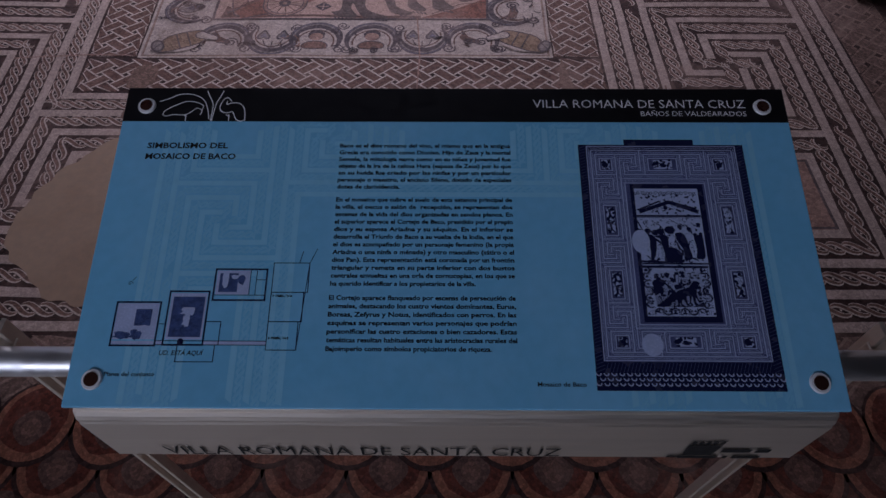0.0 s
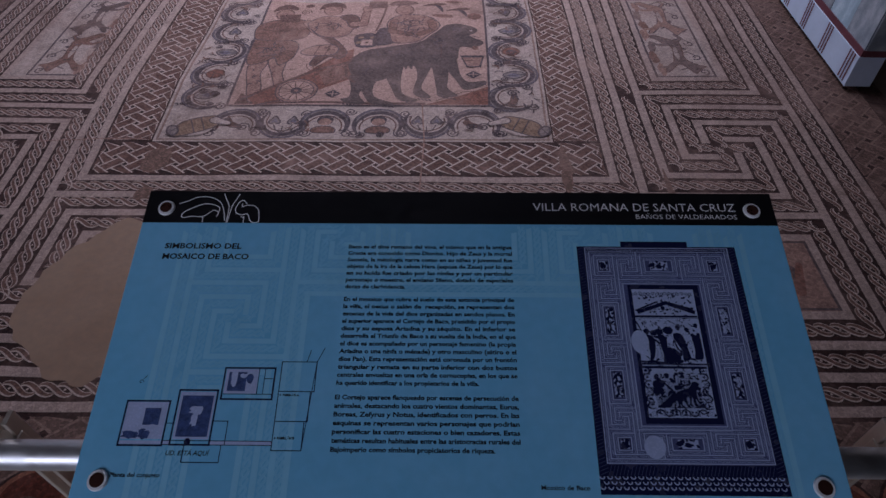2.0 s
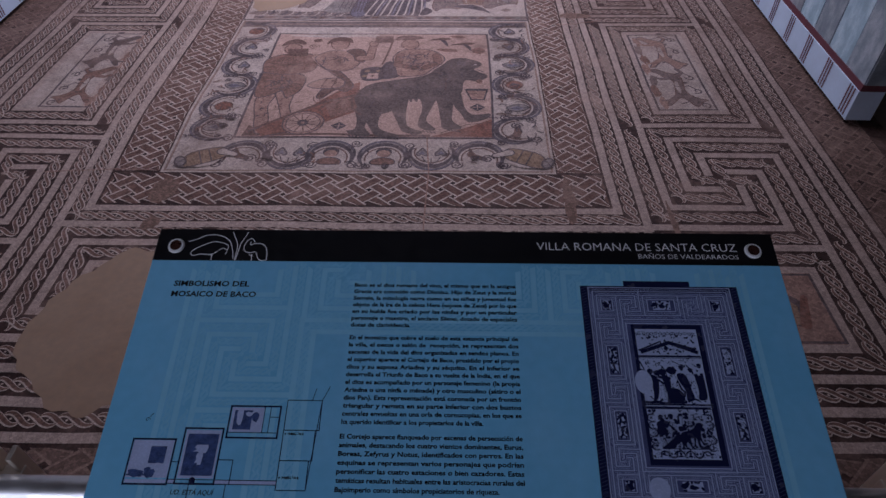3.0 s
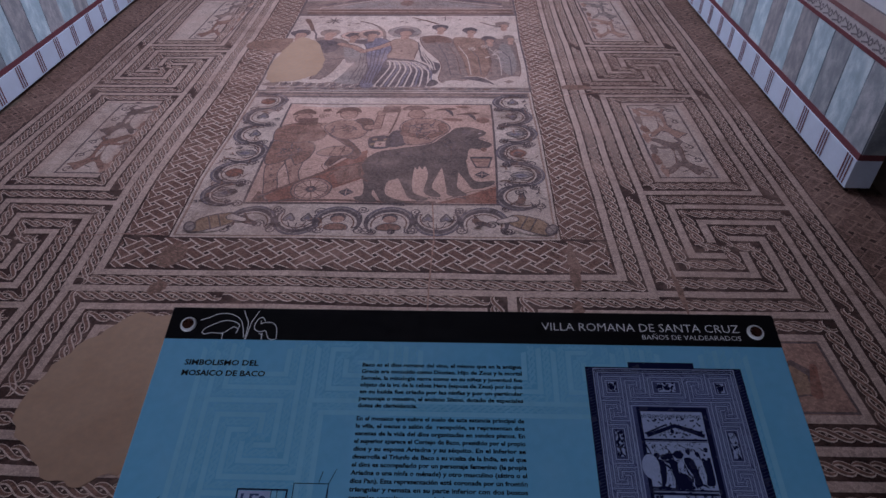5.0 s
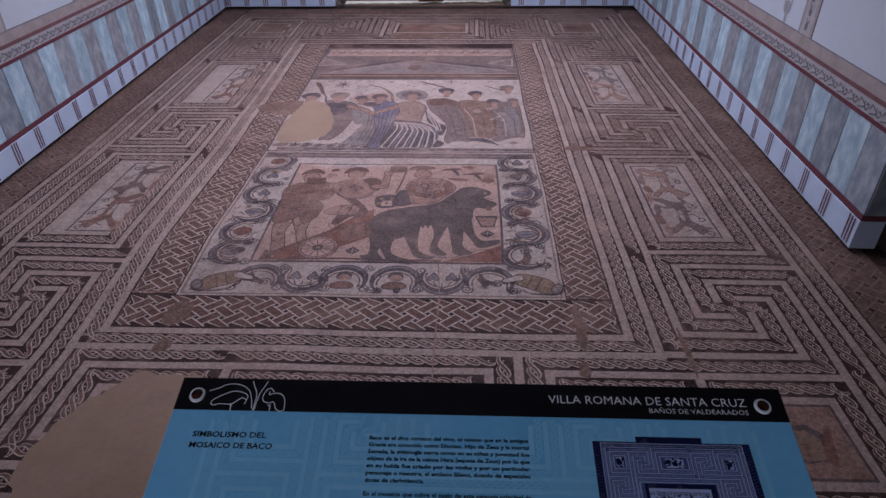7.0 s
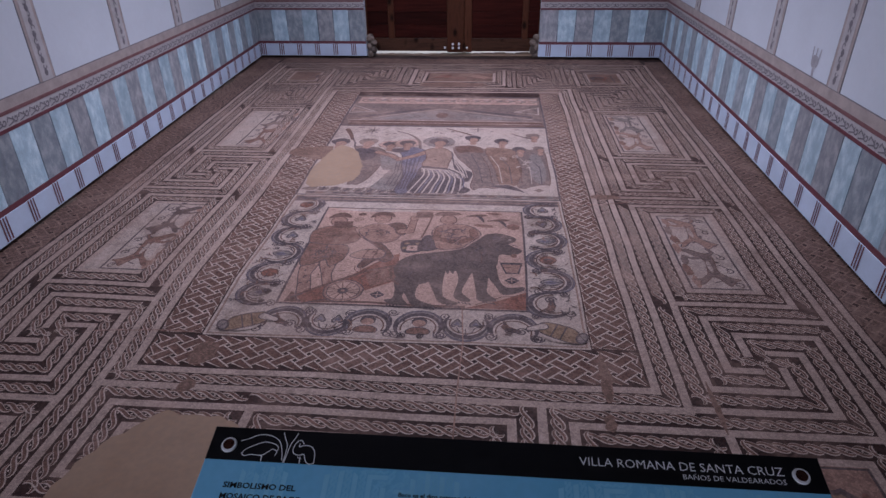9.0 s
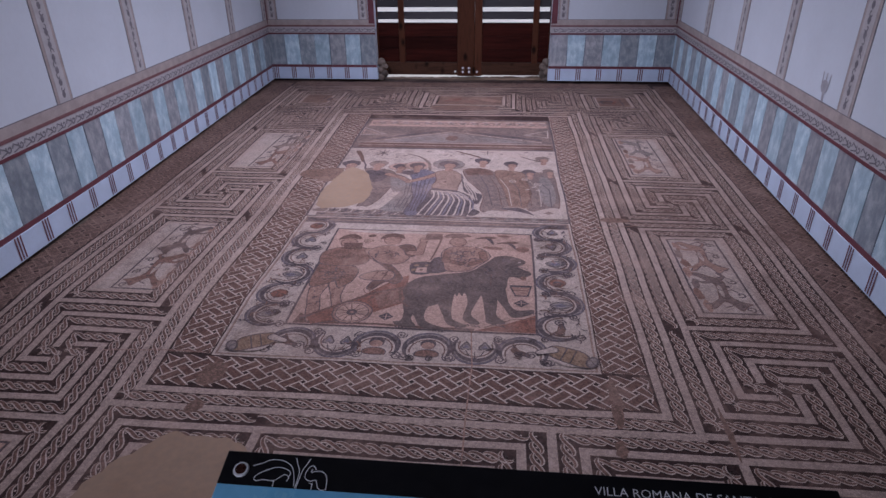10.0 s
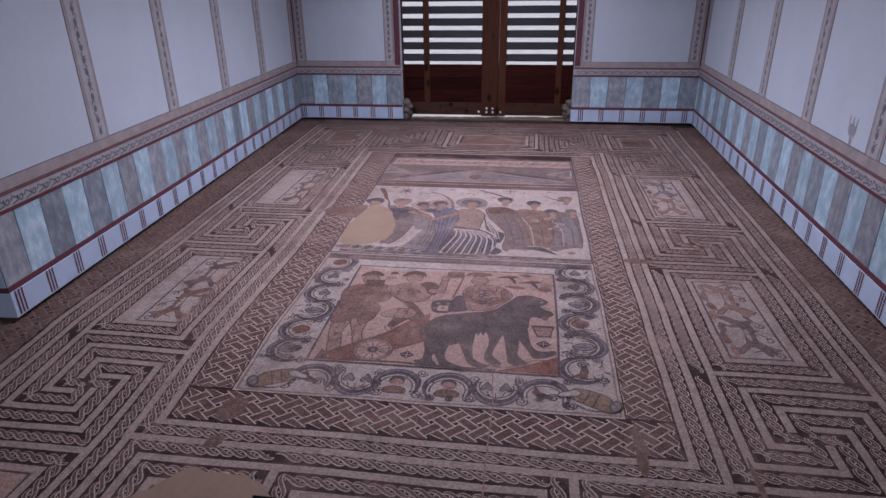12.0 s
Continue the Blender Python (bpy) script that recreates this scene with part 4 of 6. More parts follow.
cor.shape(GREY, ((1.0, 5.9), (1.1, 5.85), (1.12, 5.4), (1.06, 5.2), (0.98, 5.4)))
for k in range(7):
    x = 0.5 + 0.095 * k
    cor.line((SLATE, BROWN, CREAM)[k % 3], [(x - 0.08, 5.92 - 0.02 * k), (x, 5.6), (x + 0.06 - 0.01 * k, 5.2)], 0.008)
for k, (x, y) in enumerate(((0.86, 5.86), (0.74, 5.8), (0.98, 5.74))):
    cor.curl(CREAM, x, y, 0.045, 1.6, 0.009, start=k)
for x, y in ((0.93, 5.66), (0.87, 5.6), (0.96, 5.58)):
    cor.oval(CREAM, x, y, 0.03, 0.012, 40, 0.4, 8)
cor.shape(CREAM, ((0.5, 4.97), (0.54, 5.08), (0.7, 5.06), (0.84, 5.02), (0.92, 4.97), (0.78, 4.955)))
cor.shape(CREAM, ((0.9, 5.05), (1.0, 5.14), (1.12, 5.17), (1.16, 5.06), (1.13, 4.97), (0.97, 4.97)))
cor.shape(SLATE, ((0.62, 5.12), (0.76, 5.16), (0.86, 5.1), (0.92, 5.0), (0.86, 5.04), (0.74, 5.09)))
cor.line(CREAM, [(0.66, 5.16), (0.78, 5.17), (0.86, 5.12)], 0.008)
cor.oval(UMBER, 1.04, 5.06, 0.045, 0.035, 0, 0, 4)
# heads as plain rounds with dark caps
for x, y, r, mat, halo in ((-0.94, 6.2, 0.1, SLATE, None), (-0.65, 6.21, 0.1, UMBER, None), (-0.41, 6.13, 0.075, SLATE, ROSE), (-0.24, 6.17, 0.085, SLATE, ROSE), (0.08, 6.24, 0.105, SLATE, GREY), (0.42, 6.37, 0.085, SLATE, None), (0.72, 6.28, 0.08, SLATE, None), (1.05, 6.46, 0.075, UMBER, None), (0.9, 6.04, 0.07, SLATE, None), (1.1, 6.08, 0.06, UMBER, None)):
    if halo:
        cor.oval(halo, x, y + 0.02, r * 1.5, r * 1.45, 0, 0.05, 20, UMBER)
    cor.oval(mat, x, y + 0.03, r, r * 0.95, 0, 0.15, 18)
    cor.oval(FLESH, x + 0.015, y - 0.035, r * 0.58, r * 0.72, 0, 0.06, 14, mat)
    cor.limb(FLESH, [(x + 0.01, y - 0.07), (x + 0.01, y - 0.15)], r * 0.7, r * 0.8)
for k in range(4):
    c, s = math.cos(k * math.pi / 4), math.sin(k * math.pi / 4)
    cor.line(SLATE, [(-0.67 - 0.085 * c, 6.59 - 0.1 * s), (-0.67 + 0.085 * c, 6.59 + 0.1 * s)], 0.014)
cor.line(SLATE, [(0.4, 6.68), (0.54, 6.68)], 0.011)
cor.line(SLATE, [(0.47, 6.6), (0.47, 6.73)], 0.011)
cor.limb(UMBER, [(-0.4, 6.57), (-0.28, 6.5), (-0.19, 6.4)], 0.02, 0.028)
cor.limb(UMBER, [(-0.19, 6.4), (-0.12, 6.25), (-0.1, 6.06)], 0.034, 0.03)
cor.limb(BROWN, [(0.13, 6.69), (0.28, 6.59), (0.4, 6.5)], 0.022, 0.03)
cor.limb(BROWN, [(-0.96, 6.63), (-0.88, 6.44), (-0.83, 6.3)], 0.055, 0.035)
cor.limb(SLATE, [(-0.83, 6.32), (-0.78, 6.2), (-0.76, 6.06)], 0.02, 0.02)
cor.limb(UMBER, [(0.82, 6.55), (0.93, 6.45), (1.02, 6.4)], 0.02, 0.035)
for x, y, a in ((-0.18, 6.67, 0.03), (0.02, 6.56, 0.035), (0.08, 6.53, 0.02), (0.2, 6.6, 0.03), (0.62, 6.62, 0.02), (-0.42, 6.5, 0.03), (0.88, 6.69, 0.035), (-0.82, 6.7, 0.04), (-0.5, 6.45, 0.02), (0.3, 6.45, 0.02)):
    cor.oval(UMBER, x, y, a, 0.014, 25, 0.3, 8)
cor.done()

# upper picture: a low gable under a strip of scrolls
ped = Picture("gable_picture", UMBER, EX0, 6.78, EX1, EY1)
ped.edge(SLATE, ring(EX0, 6.78, EX1, EY1), 0.02)
ped.poly(BROWN, [(EX0 - 0.05, 6.8), (EX1 - 0.02, 6.8), (EX1 - 0.02, 6.88), (EX0 - 0.05, 6.88)])
ped.line(CREAM, [(EX0 - 0.06, 6.89), (EX1 - 0.03, 6.88)], 0.014)
ped.line(CREAM, [(EX0 - 0.08, 6.98), (EX1 - 0.03, 6.98)], 0.016)
ped.poly(WEAVE, [(EX0 - 0.05, 6.9), (EX1 - 0.03, 6.89), (EX1 - 0.03, 6.97), (EX0 - 0.05, 6.97)])
ped.line(CREAM, [(-0.9, 7.0), (0.02, 7.44), (1.08, 7.06)], 0.014)
ped.poly(GREY, [(-0.8, 7.01), (0.02, 7.41), (1.0, 7.03)])
for k in range(7):
    ped.curl(UMBER, -0.36 + 0.13 * k, 7.1 + 0.03 * (3 - abs(k - 3)), 0.05, 1.5, 0.012, way=1 if k % 2 else -1)
ped.oval(BROWN, 0.04, 7.18, 0.07, 0.1, 0, 0.2)
ped.poly(SLATE, [(-0.9, 7.06), (-0.1, 7.44), (-0.16, 7.48), (-0.95, 7.1)])
ped.poly(SLATE, [(0.2, 7.42), (1.06, 7.12), (1.08, 7.17), (0.2, 7.48)])
ped.line(CREAM, [(-1.08, 7.26), (-1.09, 7.58), (-0.77, 7.32)], 0.016, True)
ped.line(ROSE, [(-1.05, 7.32), (-1.06, 7.48), (-0.88, 7.34)], 0.014, True)
ped.line(CREAM, [(1.15, 7.26), (1.16, 7.54), (0.88, 7.36)], 0.016, True)
ped.poly(ROSE, [(EX0 - 0.1, 7.66), (EX1 - 0.04, 7.66), (EX1 - 0.04, 7.93), (EX0 - 0.1, 7.93)])
for k in range(15):
    ped.curl(UMBER, -0.96 + 0.145 * k, 7.8, 0.085, 1.3, 0.022, start=k * 1.3, way=1 if k % 2 else -1)
    ped.oval(GREY, -0.89 + 0.145 * k, 7.8, 0.045, 0.03, 40, 0.3, 8)
    ped.oval(CREAM, -0.92 + 0.145 * k, 7.88, 0.04, 0.02, 10, 0.4, 8)
ped.done()

# side pictures with plain running beasts
RUNNER = ((-1.0, -0.3), (-0.82, -0.1), (-0.62, 0.12), (-0.2, 0.12), (0.2, 0.1), (0.44, 0.17), (0.58, 0.28), (0.68, 0.42), (0.78, 0.31), (1.0, 0.17), (0.84, 0.1), (0.64, 0.03), (0.54, -0.08), (0.86, -0.26), (0.93, -0.36), (0.74, -0.32), (0.44, -0.15), (0.1, -0.08), (-0.3, -0.05), (-0.5, -0.15), (-0.72, -0.28), (-0.88, -0.4))
for n, (cx, y0, y1) in enumerate(((2.095, 3.40, 4.80), (2.095, 5.89, 7.42), (-1.828, 3.40, 4.80), (-1.828, 5.89, 7.42))):
    p = Picture("side_picture", CREAM, cx - 1.5 * U + 0.02, y0 + 0.168, cx + 1.5 * U - 0.02, y1 - 0.168)
    p.line(SLATE, ring(cx - 1.5 * U + 0.03, y0 + 0.178, cx + 1.5 * U - 0.03, y1 - 0.178), 0.014, True)
    m, h = (y0 + y1) / 2, (y1 - y0 - 0.34) / 2
    out = 1 if cx > 0 else -1
    main = ((UMBER, FLESH), (FLESH, GREY), (RUST, BEAST), (RUST, UMBER))[n]
    # trodden earth along the feet, plants behind
    for k in range(7):
        p.oval((FLESH, RUST, UMBER)[k % 3], cx - out * (0.13 + 0.015 * (k % 2)), m + (0.27 * k - 0.82) * h, 0.028, 0.07, 0, 0.7, 14)
    for k in range(6):
        y = m + (0.85 - 0.34 * k) * h
        p.line(SLATE, [(cx - out * 0.02, y), (cx + out * 0.08, y + 0.05), (cx + out * 0.13, y - 0.01)], 0.009)
        p.curl(SLATE, cx + out * 0.12, y - 0.02, 0.035, 1.1, 0.011, start=k, way=out)
        p.oval(SLATE, cx + out * 0.06, y + 0.09, 0.026, 0.014, 40 * k, 0.3, 8)
    for k, (mat, y) in enumerate(((main[0], m - 0.46 * h), (main[1], m + 0.46 * h))):
        q = 0.46 * h
        at = lambda u, v: (cx + out * (0.012 + v * 0.34), y - u * q)
        p.limb(mat, [at(-0.58, 0.06), at(-0.84, 0.2), at(-1.0, 0.12)], 0.02, 0.009, SLATE)
        p.shape(mat, [at(u, v) for u, v in RUNNER], SLATE if k else BROWN, 0.007)
        for a, b in (((0.48, -0.12), (0.7, -0.42)), ((-0.48, -0.12), (-0.55, -0.42))):
            p.limb(mat, [at(*a), at((a[0] + b[0]) / 2 + 0.08, (a[1] + b[1]) / 2), at(*b)], 0.042, 0.016)
        p.shape(CREAM, [at(-0.3, 0.02), at(0.1, 0.03), at(0.3, -0.02), at(0.0, -0.06), at(-0.3, -0.03)])
        for u in (-0.45, -0.1, 0.35):
            p.line(SLATE, [at(u, 0.1), at(u + 0.06, 0.0), at(u, -0.08)], 0.006)
        p.oval(SLATE, *at(0.8, 0.22), 0.008, 0.008, 0, 0, 6)
    p.done()
# the far corner and long pictures have a darker brown ground
for cx, cy, uy, mat in ((2.095, 1.975, 0.148, OCHRE), (-1.828, 1.975, 0.148, BROWN), (2.095, 9.05, 0.18, BROWN), (-1.828, 9.05, 0.18, BROWN)):
    p = Picture("corner_picture", FLESH if mat is OCHRE else MID_BROWN if cy > 5 else ROSE, cx - 1.5 * U + 0.02, cy - 1.5 * uy + 0.02, cx + 1.5 * U - 0.02, cy + 1.5 * uy - 0.02)
    p.line(SLATE, ring(cx - 1.5 * U + 0.03, cy - 1.5 * uy + 0.03, cx + 1.5 * U - 0.03, cy + 1.5 * uy - 0.03), 0.013, True)
    p.oval(SLATE, cx - 0.02, cy - 0.02, 0.11, 0.1, 0, 0.25)
    p.oval(mat, cx - 0.02, cy - 0.03, 0.07, 0.08, 0, 0.2)
    p.limb(RED, [(cx + 0.05, cy - 0.1), (cx + 0.1, cy + 0.05)], 0.05, 0.03)
    p.done()
for cy, uy in ((1.975, 0.148), (9.05, 0.18)):
    p = Picture("long_picture", MID_BROWN if cy > 5 else CREAM, -0.31, cy - 1.3 * uy, 0.6, cy + 1.3 * uy)
    for k in range(3):
        p.oval((RED, RUST if cy > 5 else BROWN, FLESH)[k], -0.1 + 0.25 * k, cy + 0.03 * (-1) ** k, 0.14, 0.09, 20 - 25 * k, 0.5)
    p.done()


# bare mortar where the old floor is lost
def lacuna(name, outline, z, label=""):
    s = Sheet()
    n = len(outline)
    c = (sum(x for x, _ in outline) / n, sum(y for _, y in outline) / n)
    fine = []
    for q in smooth(outline):
        w = (0.028 if name == "mortar_patch" else 0.02) * noise.noise((q[0] * 14, q[1] * 14, 1.0)) + 0.012 * noise.noise((q[0] * 50, q[1] * 50, 4.0))
        d = Vector((q[0] - c[0], q[1] - c[1])).normalized()
        fine.append((q[0] + d.x * w, q[1] + d.y * w))
    s.face(fine, z)
    return s.out(name, MORTAR if name == "mortar_patch" else MID_BROWN, floor, label=label)


lacuna("mortar_patch", ((-0.93, 2.27), (-1.13, 2.0), (-1.15, 1.68), (-0.87, 1.42), (-0.66, 1.44), (-0.38, 1.62), (-0.34, 1.95), (-0.55, 2.25), (-0.78, 2.28)), 0.0045, "bare tan mortar filling a lost round of mosaic")
lacuna("mortar_patch", ((-0.93, 6.08), (-1.02, 5.6), (-0.99, 5.08), (-0.78, 5.06), (-0.62, 5.18), (-0.57, 5.45), (-0.66, 5.8), (-0.76, 6.0)), 0.0048, "bare tan mortar filling a lost round of mosaic")
lacuna("mortar_stain", ((-0.98, 6.05), (-1.18, 6.04), (-1.36, 5.98), (-1.38, 5.84), (-1.24, 5.76), (-1.0, 5.7)), 0.0044, "worn brownish repair")
for n, (x, y, a, b) in enumerate(((-0.9, 2.74, 0.075, 0.1), (1.24, 2.68, 0.03, 0.18), (1.22, 2.36, 0.03, 0.05), (1.74, 2.5, 0.014, 0.16), (-0.88, 2.48, 0.05, 0.045), (1.56, 4.95, 0.12, 0.05), (0.06, 8.6, 0.5, 0.12))):
    lacuna("worn_patch", [(x + a * math.cos(k * 0.785) * (1 + 0.15 * math.sin(k * 2.7 + x)), y + b * math.sin(k * 0.785) * (1 + 0.15 * math.cos(k * 1.9 + y))) for k in range(8)], 0.0046 + 0.0001 * n, "brownish patch of worn mosaic")
# long cracks
for pts in (((0.5, 2.15), (0.49, 2.5), (0.5, 2.9), (0.48, 3.25)), ((-1.6, 2.9), (-1.2, 2.93), (-1.0, 2.92)), ((1.2, 4.82), (1.5, 4.8), (1.75, 4.86))):
    s = Sheet(laid)
    s.line([(x + 0.006 * math.sin(31 * y), y + 0.006 * math.sin(29 * x)) for x, y in pts], 0.008, 0.0046, 0.05)
    s.out("crack", FLESH, floor)

# ---- ground round the floor ----
s = Sheet()
for i in range(30):
    for j in range(30):
        x0, y0 = -60 + i * 4, -40 + j * 5
        s.face([(x0, y0), (x0 + 4, y0), (x0 + 4, y0 + 5), (x0, y0 + 5)], -0.03)
s.out("ground", GRAVEL, label="pale gravel ground outside the building", category="ground", kind="structure")
bm = bmesh.new()
bmesh.ops.create_grid(bm, x_segments=60, y_segments=80, size=0.5)
for v in bm.verts:
    x, y = v.co.x * 11.6 + 0.1, v.co.y * 13.1 + 4.07
    edge_x = max(0, x - 3.15 - 0.02 * (y - 2.6), -x - 2.85 - 0.055 * max(0, y - 3.6))
    up = min(0.14, edge_x * 0.35) if y < 10.3 else 0
    v.co = Vector((x, y, -0.012 + up + (0.05 * noise.noise((x * 3, y * 3, 5)) if edge_x > 0.05 else 0)))
earth = part("earth_bank", bm, EARTH, None)
tagged(earth, "dark dry earth beside the mosaic", "earth", kind="structure")

rng = random.Random(5)
for k in range(46):
    right = k % 3 != 0
    x = rng.uniform(3.25, 4.3) if right else rng.uniform(-3.9, -3.02)
    y = rng.uniform(1.6, 3.9)
    r = rng.uniform(0.04, 0.12)
    bm = bmesh.new()
    bmesh.ops.create_icosphere(bm, subdivisions=2, radius=r)
    for v in bm.verts:
        v.co *= 1 + 0.35 * noise.noise(v.co * 9 + Vector((k, 0, 0)))
        v.co.z *= 0.65
    st = part("rubble_stone", bm, STONE, None)
    st.matrix_basis = pose(x, y, 0.03 + min(0.14, max(0, abs(x) - 3.1) * 0.3) + r * 0.3, 0, 0, 40 * k)
    tagged(st, "rough grey rubble stone lying on dark earth", "stone", "rubble beside the mosaic")

# ---- painted walls ----
TOP = 3.3


def scroll_row(x0, x1, z, r, step):
    """a running scroll on a wall: vertices in local x, z"""
    s = Sheet()
    n = int((x1 - x0) / step)
    for k in range(n):
        x = x0 + (k + 0.5) * (x1 - x0) / n
        s.curl(x, z, r, 1.1, r * 0.34, 0, start=2.5)
        s.line([(x + r, z - r * 0.2), (x + r * 1.5, z + r * 0.7), (x + step * 0.9, z - r * 0.3)], r * 0.3, 0, 0)
        s.line([(x + r * 1.1, z - r), (x + step * 0.8, z - r * 0.5)], r * 0.3, 0, 0)
    return s


def upright(sheet, y):
    return [(x, y, z) for x, z, _ in sheet.v], [tuple(reversed(f)) for f in sheet.f]


def bar(x0, x1, z0, z1, out, back=0.0):
    return block((x0, -out, z0), (x1, back, z1))


def painted_wall(name, p0, p1, strips, label, ticks=(0.066, 0.32), sides=(), marble=0.25, back=False):
    d = Vector((p1[0] - p0[0], p1[1] - p0[1]))
    length, turn = d.length, math.degrees(math.atan2(d.y, d.x))
    me = bpy.data.meshes.new(name)
    bm = block((0, 0, 0.035), (length, 0.13, TOP), 0.004)
    bm.to_mesh(me), bm.free()
    me.materials.append(PLASTER)
    w = new(name, me)
    w.matrix_basis = pose(p0[0], p0[1], 0, 0, 0, turn)
    tagged(w, label, "wall", kind="structure")
    part("plinth", block((-0.004, -0.018, 0.036), (length + 0.004, 0.134, 0.225), 0.004), PLINTH, w, "white plinth painted with triple wine-red ticks")
    part("red_line", bar(-0.002, length + 0.002, 0.225, 0.264, 0.012), WINE, w)
    part("red_line", bar(-0.002, length + 0.002, 0.737, 0.762, 0.01), WINE, w)
    part("frieze", bar(0, length, 0.762, 0.852, 0.005), FRIEZE, w, "grey frieze painted with a running scroll")
    part("red_band", bar(-0.002, length + 0.002, 0.852, 0.878, 0.009), MUTED_RED, w)
    part("beige_band", bar(0, length, 0.878, 0.955, 0.006), BEIGE, w)
    part("dark_line", bar(0, length, 0.955, 0.962, 0.004), INK, w)
    v, f = upright(scroll_row(0.02, length - 0.02, 0.806, 0.034, 0.13), -0.008)
    mesh("frieze_scroll", v, f, INK, w)
    n = round(length / marble)
    cuts = [min(length, k * marble) for k in range(n)] + [length]
    rnd = random.Random(name)
    for k in range(n):
        a, b = (length - cuts[k + 1], length - cuts[k]) if back else (cuts[k], cuts[k + 1])
        lean = [rnd.uniform(-0.006, 0.006) for _ in range(4)]
        bm = bar(a + 0.004, b - 0.004, 0.265, 0.736, 0.006)
        for v in bm.verts:
            v.co.x += lean[(v.co.x > (a + b) / 2) * 2 + (v.co.z > 0.5)] if 0.1 < v.co.x < length - 0.1 else 0
        part("marble_panel", bm, MARBLE_BLUE if k % 2 else rnd.choice((MARBLE_GREY, MARBLE_GREY, MARBLE_WARM)), w)
    part("marble_backing", bar(0, length, 0.264, 0.737, 0.003), SEAM, w)
    for k in range(int((length - ticks[0]) / ticks[1]) + 1):
        x = ticks[0] + k * ticks[1]
        x = length - x if back else x
        s = Sheet()
        for o in (-0.03, 0, 0.03):
            s.face([(x + o - 0.0072, 0.05), (x + o + 0.0072, 0.05), (x + o + 0.0072, 0.225), (x + o - 0.0072, 0.225)], 0)
        v, f = upright(s, -0.0205)
        mesh("tick_marks", v, f, WINE, w)
    for x, half in strips:
        lo, hi = max(0, x - half), min(length, x + half)
        st = part("ornament_strip", bar(lo, hi, 0.962, TOP, 0.005), BEIGE, w, "beige strip painted with a grey chain of leaves")
        part("strip_core", bar(lo + 0.3 * half, hi - 0.3 * half, 0.962, TOP, 0.0075), FRIEZE, st)
        s = Sheet()
        for k in range(24):
            z = 1.02 + 0.095 * k
            if z < TOP - 0.06:
                m = (lo + hi) / 2
                s.oval(m, z, 0.024, 0.03, 0, 0, 6)
                s.curl(m, z + 0.047, 0.03, 0.7, 0.011, 0, start=k * 2.0, way=1 if k % 2 else -1)
        v, f = upright(s, -0.0095)
        mesh("strip_chain", v, f, INK, st)
        part("strip_edge", bar(lo - 0.008, lo, 0.962, TOP, 0.004), INK, st)
        part("strip_edge", bar(hi, hi + 0.008, 0.962, TOP, 0.004), INK, st)
    if length > 5:
        x0, x1 = (length, length + 0.006) if back else (-0.006, 0)
        part("end_panel", block((x0, 0.002, 0.265), (x1, 0.128, 0.736)), MARBLE_GREY if back else MARBLE_BLUE, w, "painted marble end of the wall")
        part("end_line", block((x0, 0.0, 0.226), (x1, 0.13, 0.264)), WINE, w)
        part("end_line", block((x0, 0.0, 0.737), (x1, 0.13, 0.762)), WINE, w)
        part("end_frieze", block((x0, 0.0, 0.7625), (x1, 0.13, 0.9)), FRIEZE, w)
    for x0, x1 in sides:
        part("red_upright", bar(x0, x1, 0.9, TOP, 0.0095), WINE, w)
    return w


WEST0, WEST1 = (-2.815, 3.46), (-3.2, 10.3)
EAST0, EAST1 = (3.2, 10.3), (2.985, 3.42)
ELONG = math.dist(EAST0, EAST1)
DADO = "plaster wall painted with marble dado, scroll frieze and strips"
west = painted_wall("wall_west", WEST0, WEST1, [(x, 0.1) for x in (1.37, 2.64, 3.96, 5.28)] + [(6.75, 0.09)], DADO)
east = painted_wall("wall_east", EAST0, EAST1, [(ELONG - x, 0.1) for x in (5.22, 3.88, 2.6, 1.345)] + [(0.09, 0.09)], DADO, back=True)
painted_wall("wall_north_1", (-3.2, 10.295), (-1.445, 10.295), [(0.1, 0.075), (1.575, 0.07)], "painted wall beside the wooden door", (0.066, 0.297), ((0.0, 0.02), (1.66, 1.752)), 0.2507)
painted_wall("wall_north_2", (1.31, 10.295), (3.2, 10.295), [(0.175, 0.07), (1.775, 0.075)], "painted wall beside the wooden door", (0.15, 0.32), ((0.003, 0.09), (1.865, 1.885)), 0.27)

# faded painted lamp-like motif on the east wall
s = Sheet()
X = ELONG - 1.73
s.oval(X, 1.07, 0.06, 0.05, 0, 0, 12)
for o in (-0.05, 0.0, 0.05):
    s.line([(X + o, 1.07), (X + o * 1.3, 1.17)], 0.016, 0, 0)
s.line([(X, 1.03), (X + 0.02, 0.93)], 0.035, 0, 0)
s.line([(X - 0.03, 0.915), (X + 0.045, 0.925)], 0.02, 0, 0)
v, f = upright(s, -0.003)
mesh("painted_motif", v, f, FAINT, east, label="faded grey painted stand-like motif")

# ---- wooden door ----
door = holder("double_door", (-0.07, 10.5, 0), "stained wooden double door with louvred upper half, closed", "door")


def at_door(bm):
    bmesh.ops.translate(bm, verts=bm.verts, vec=(0.07, -10.5, 0))
    return bm


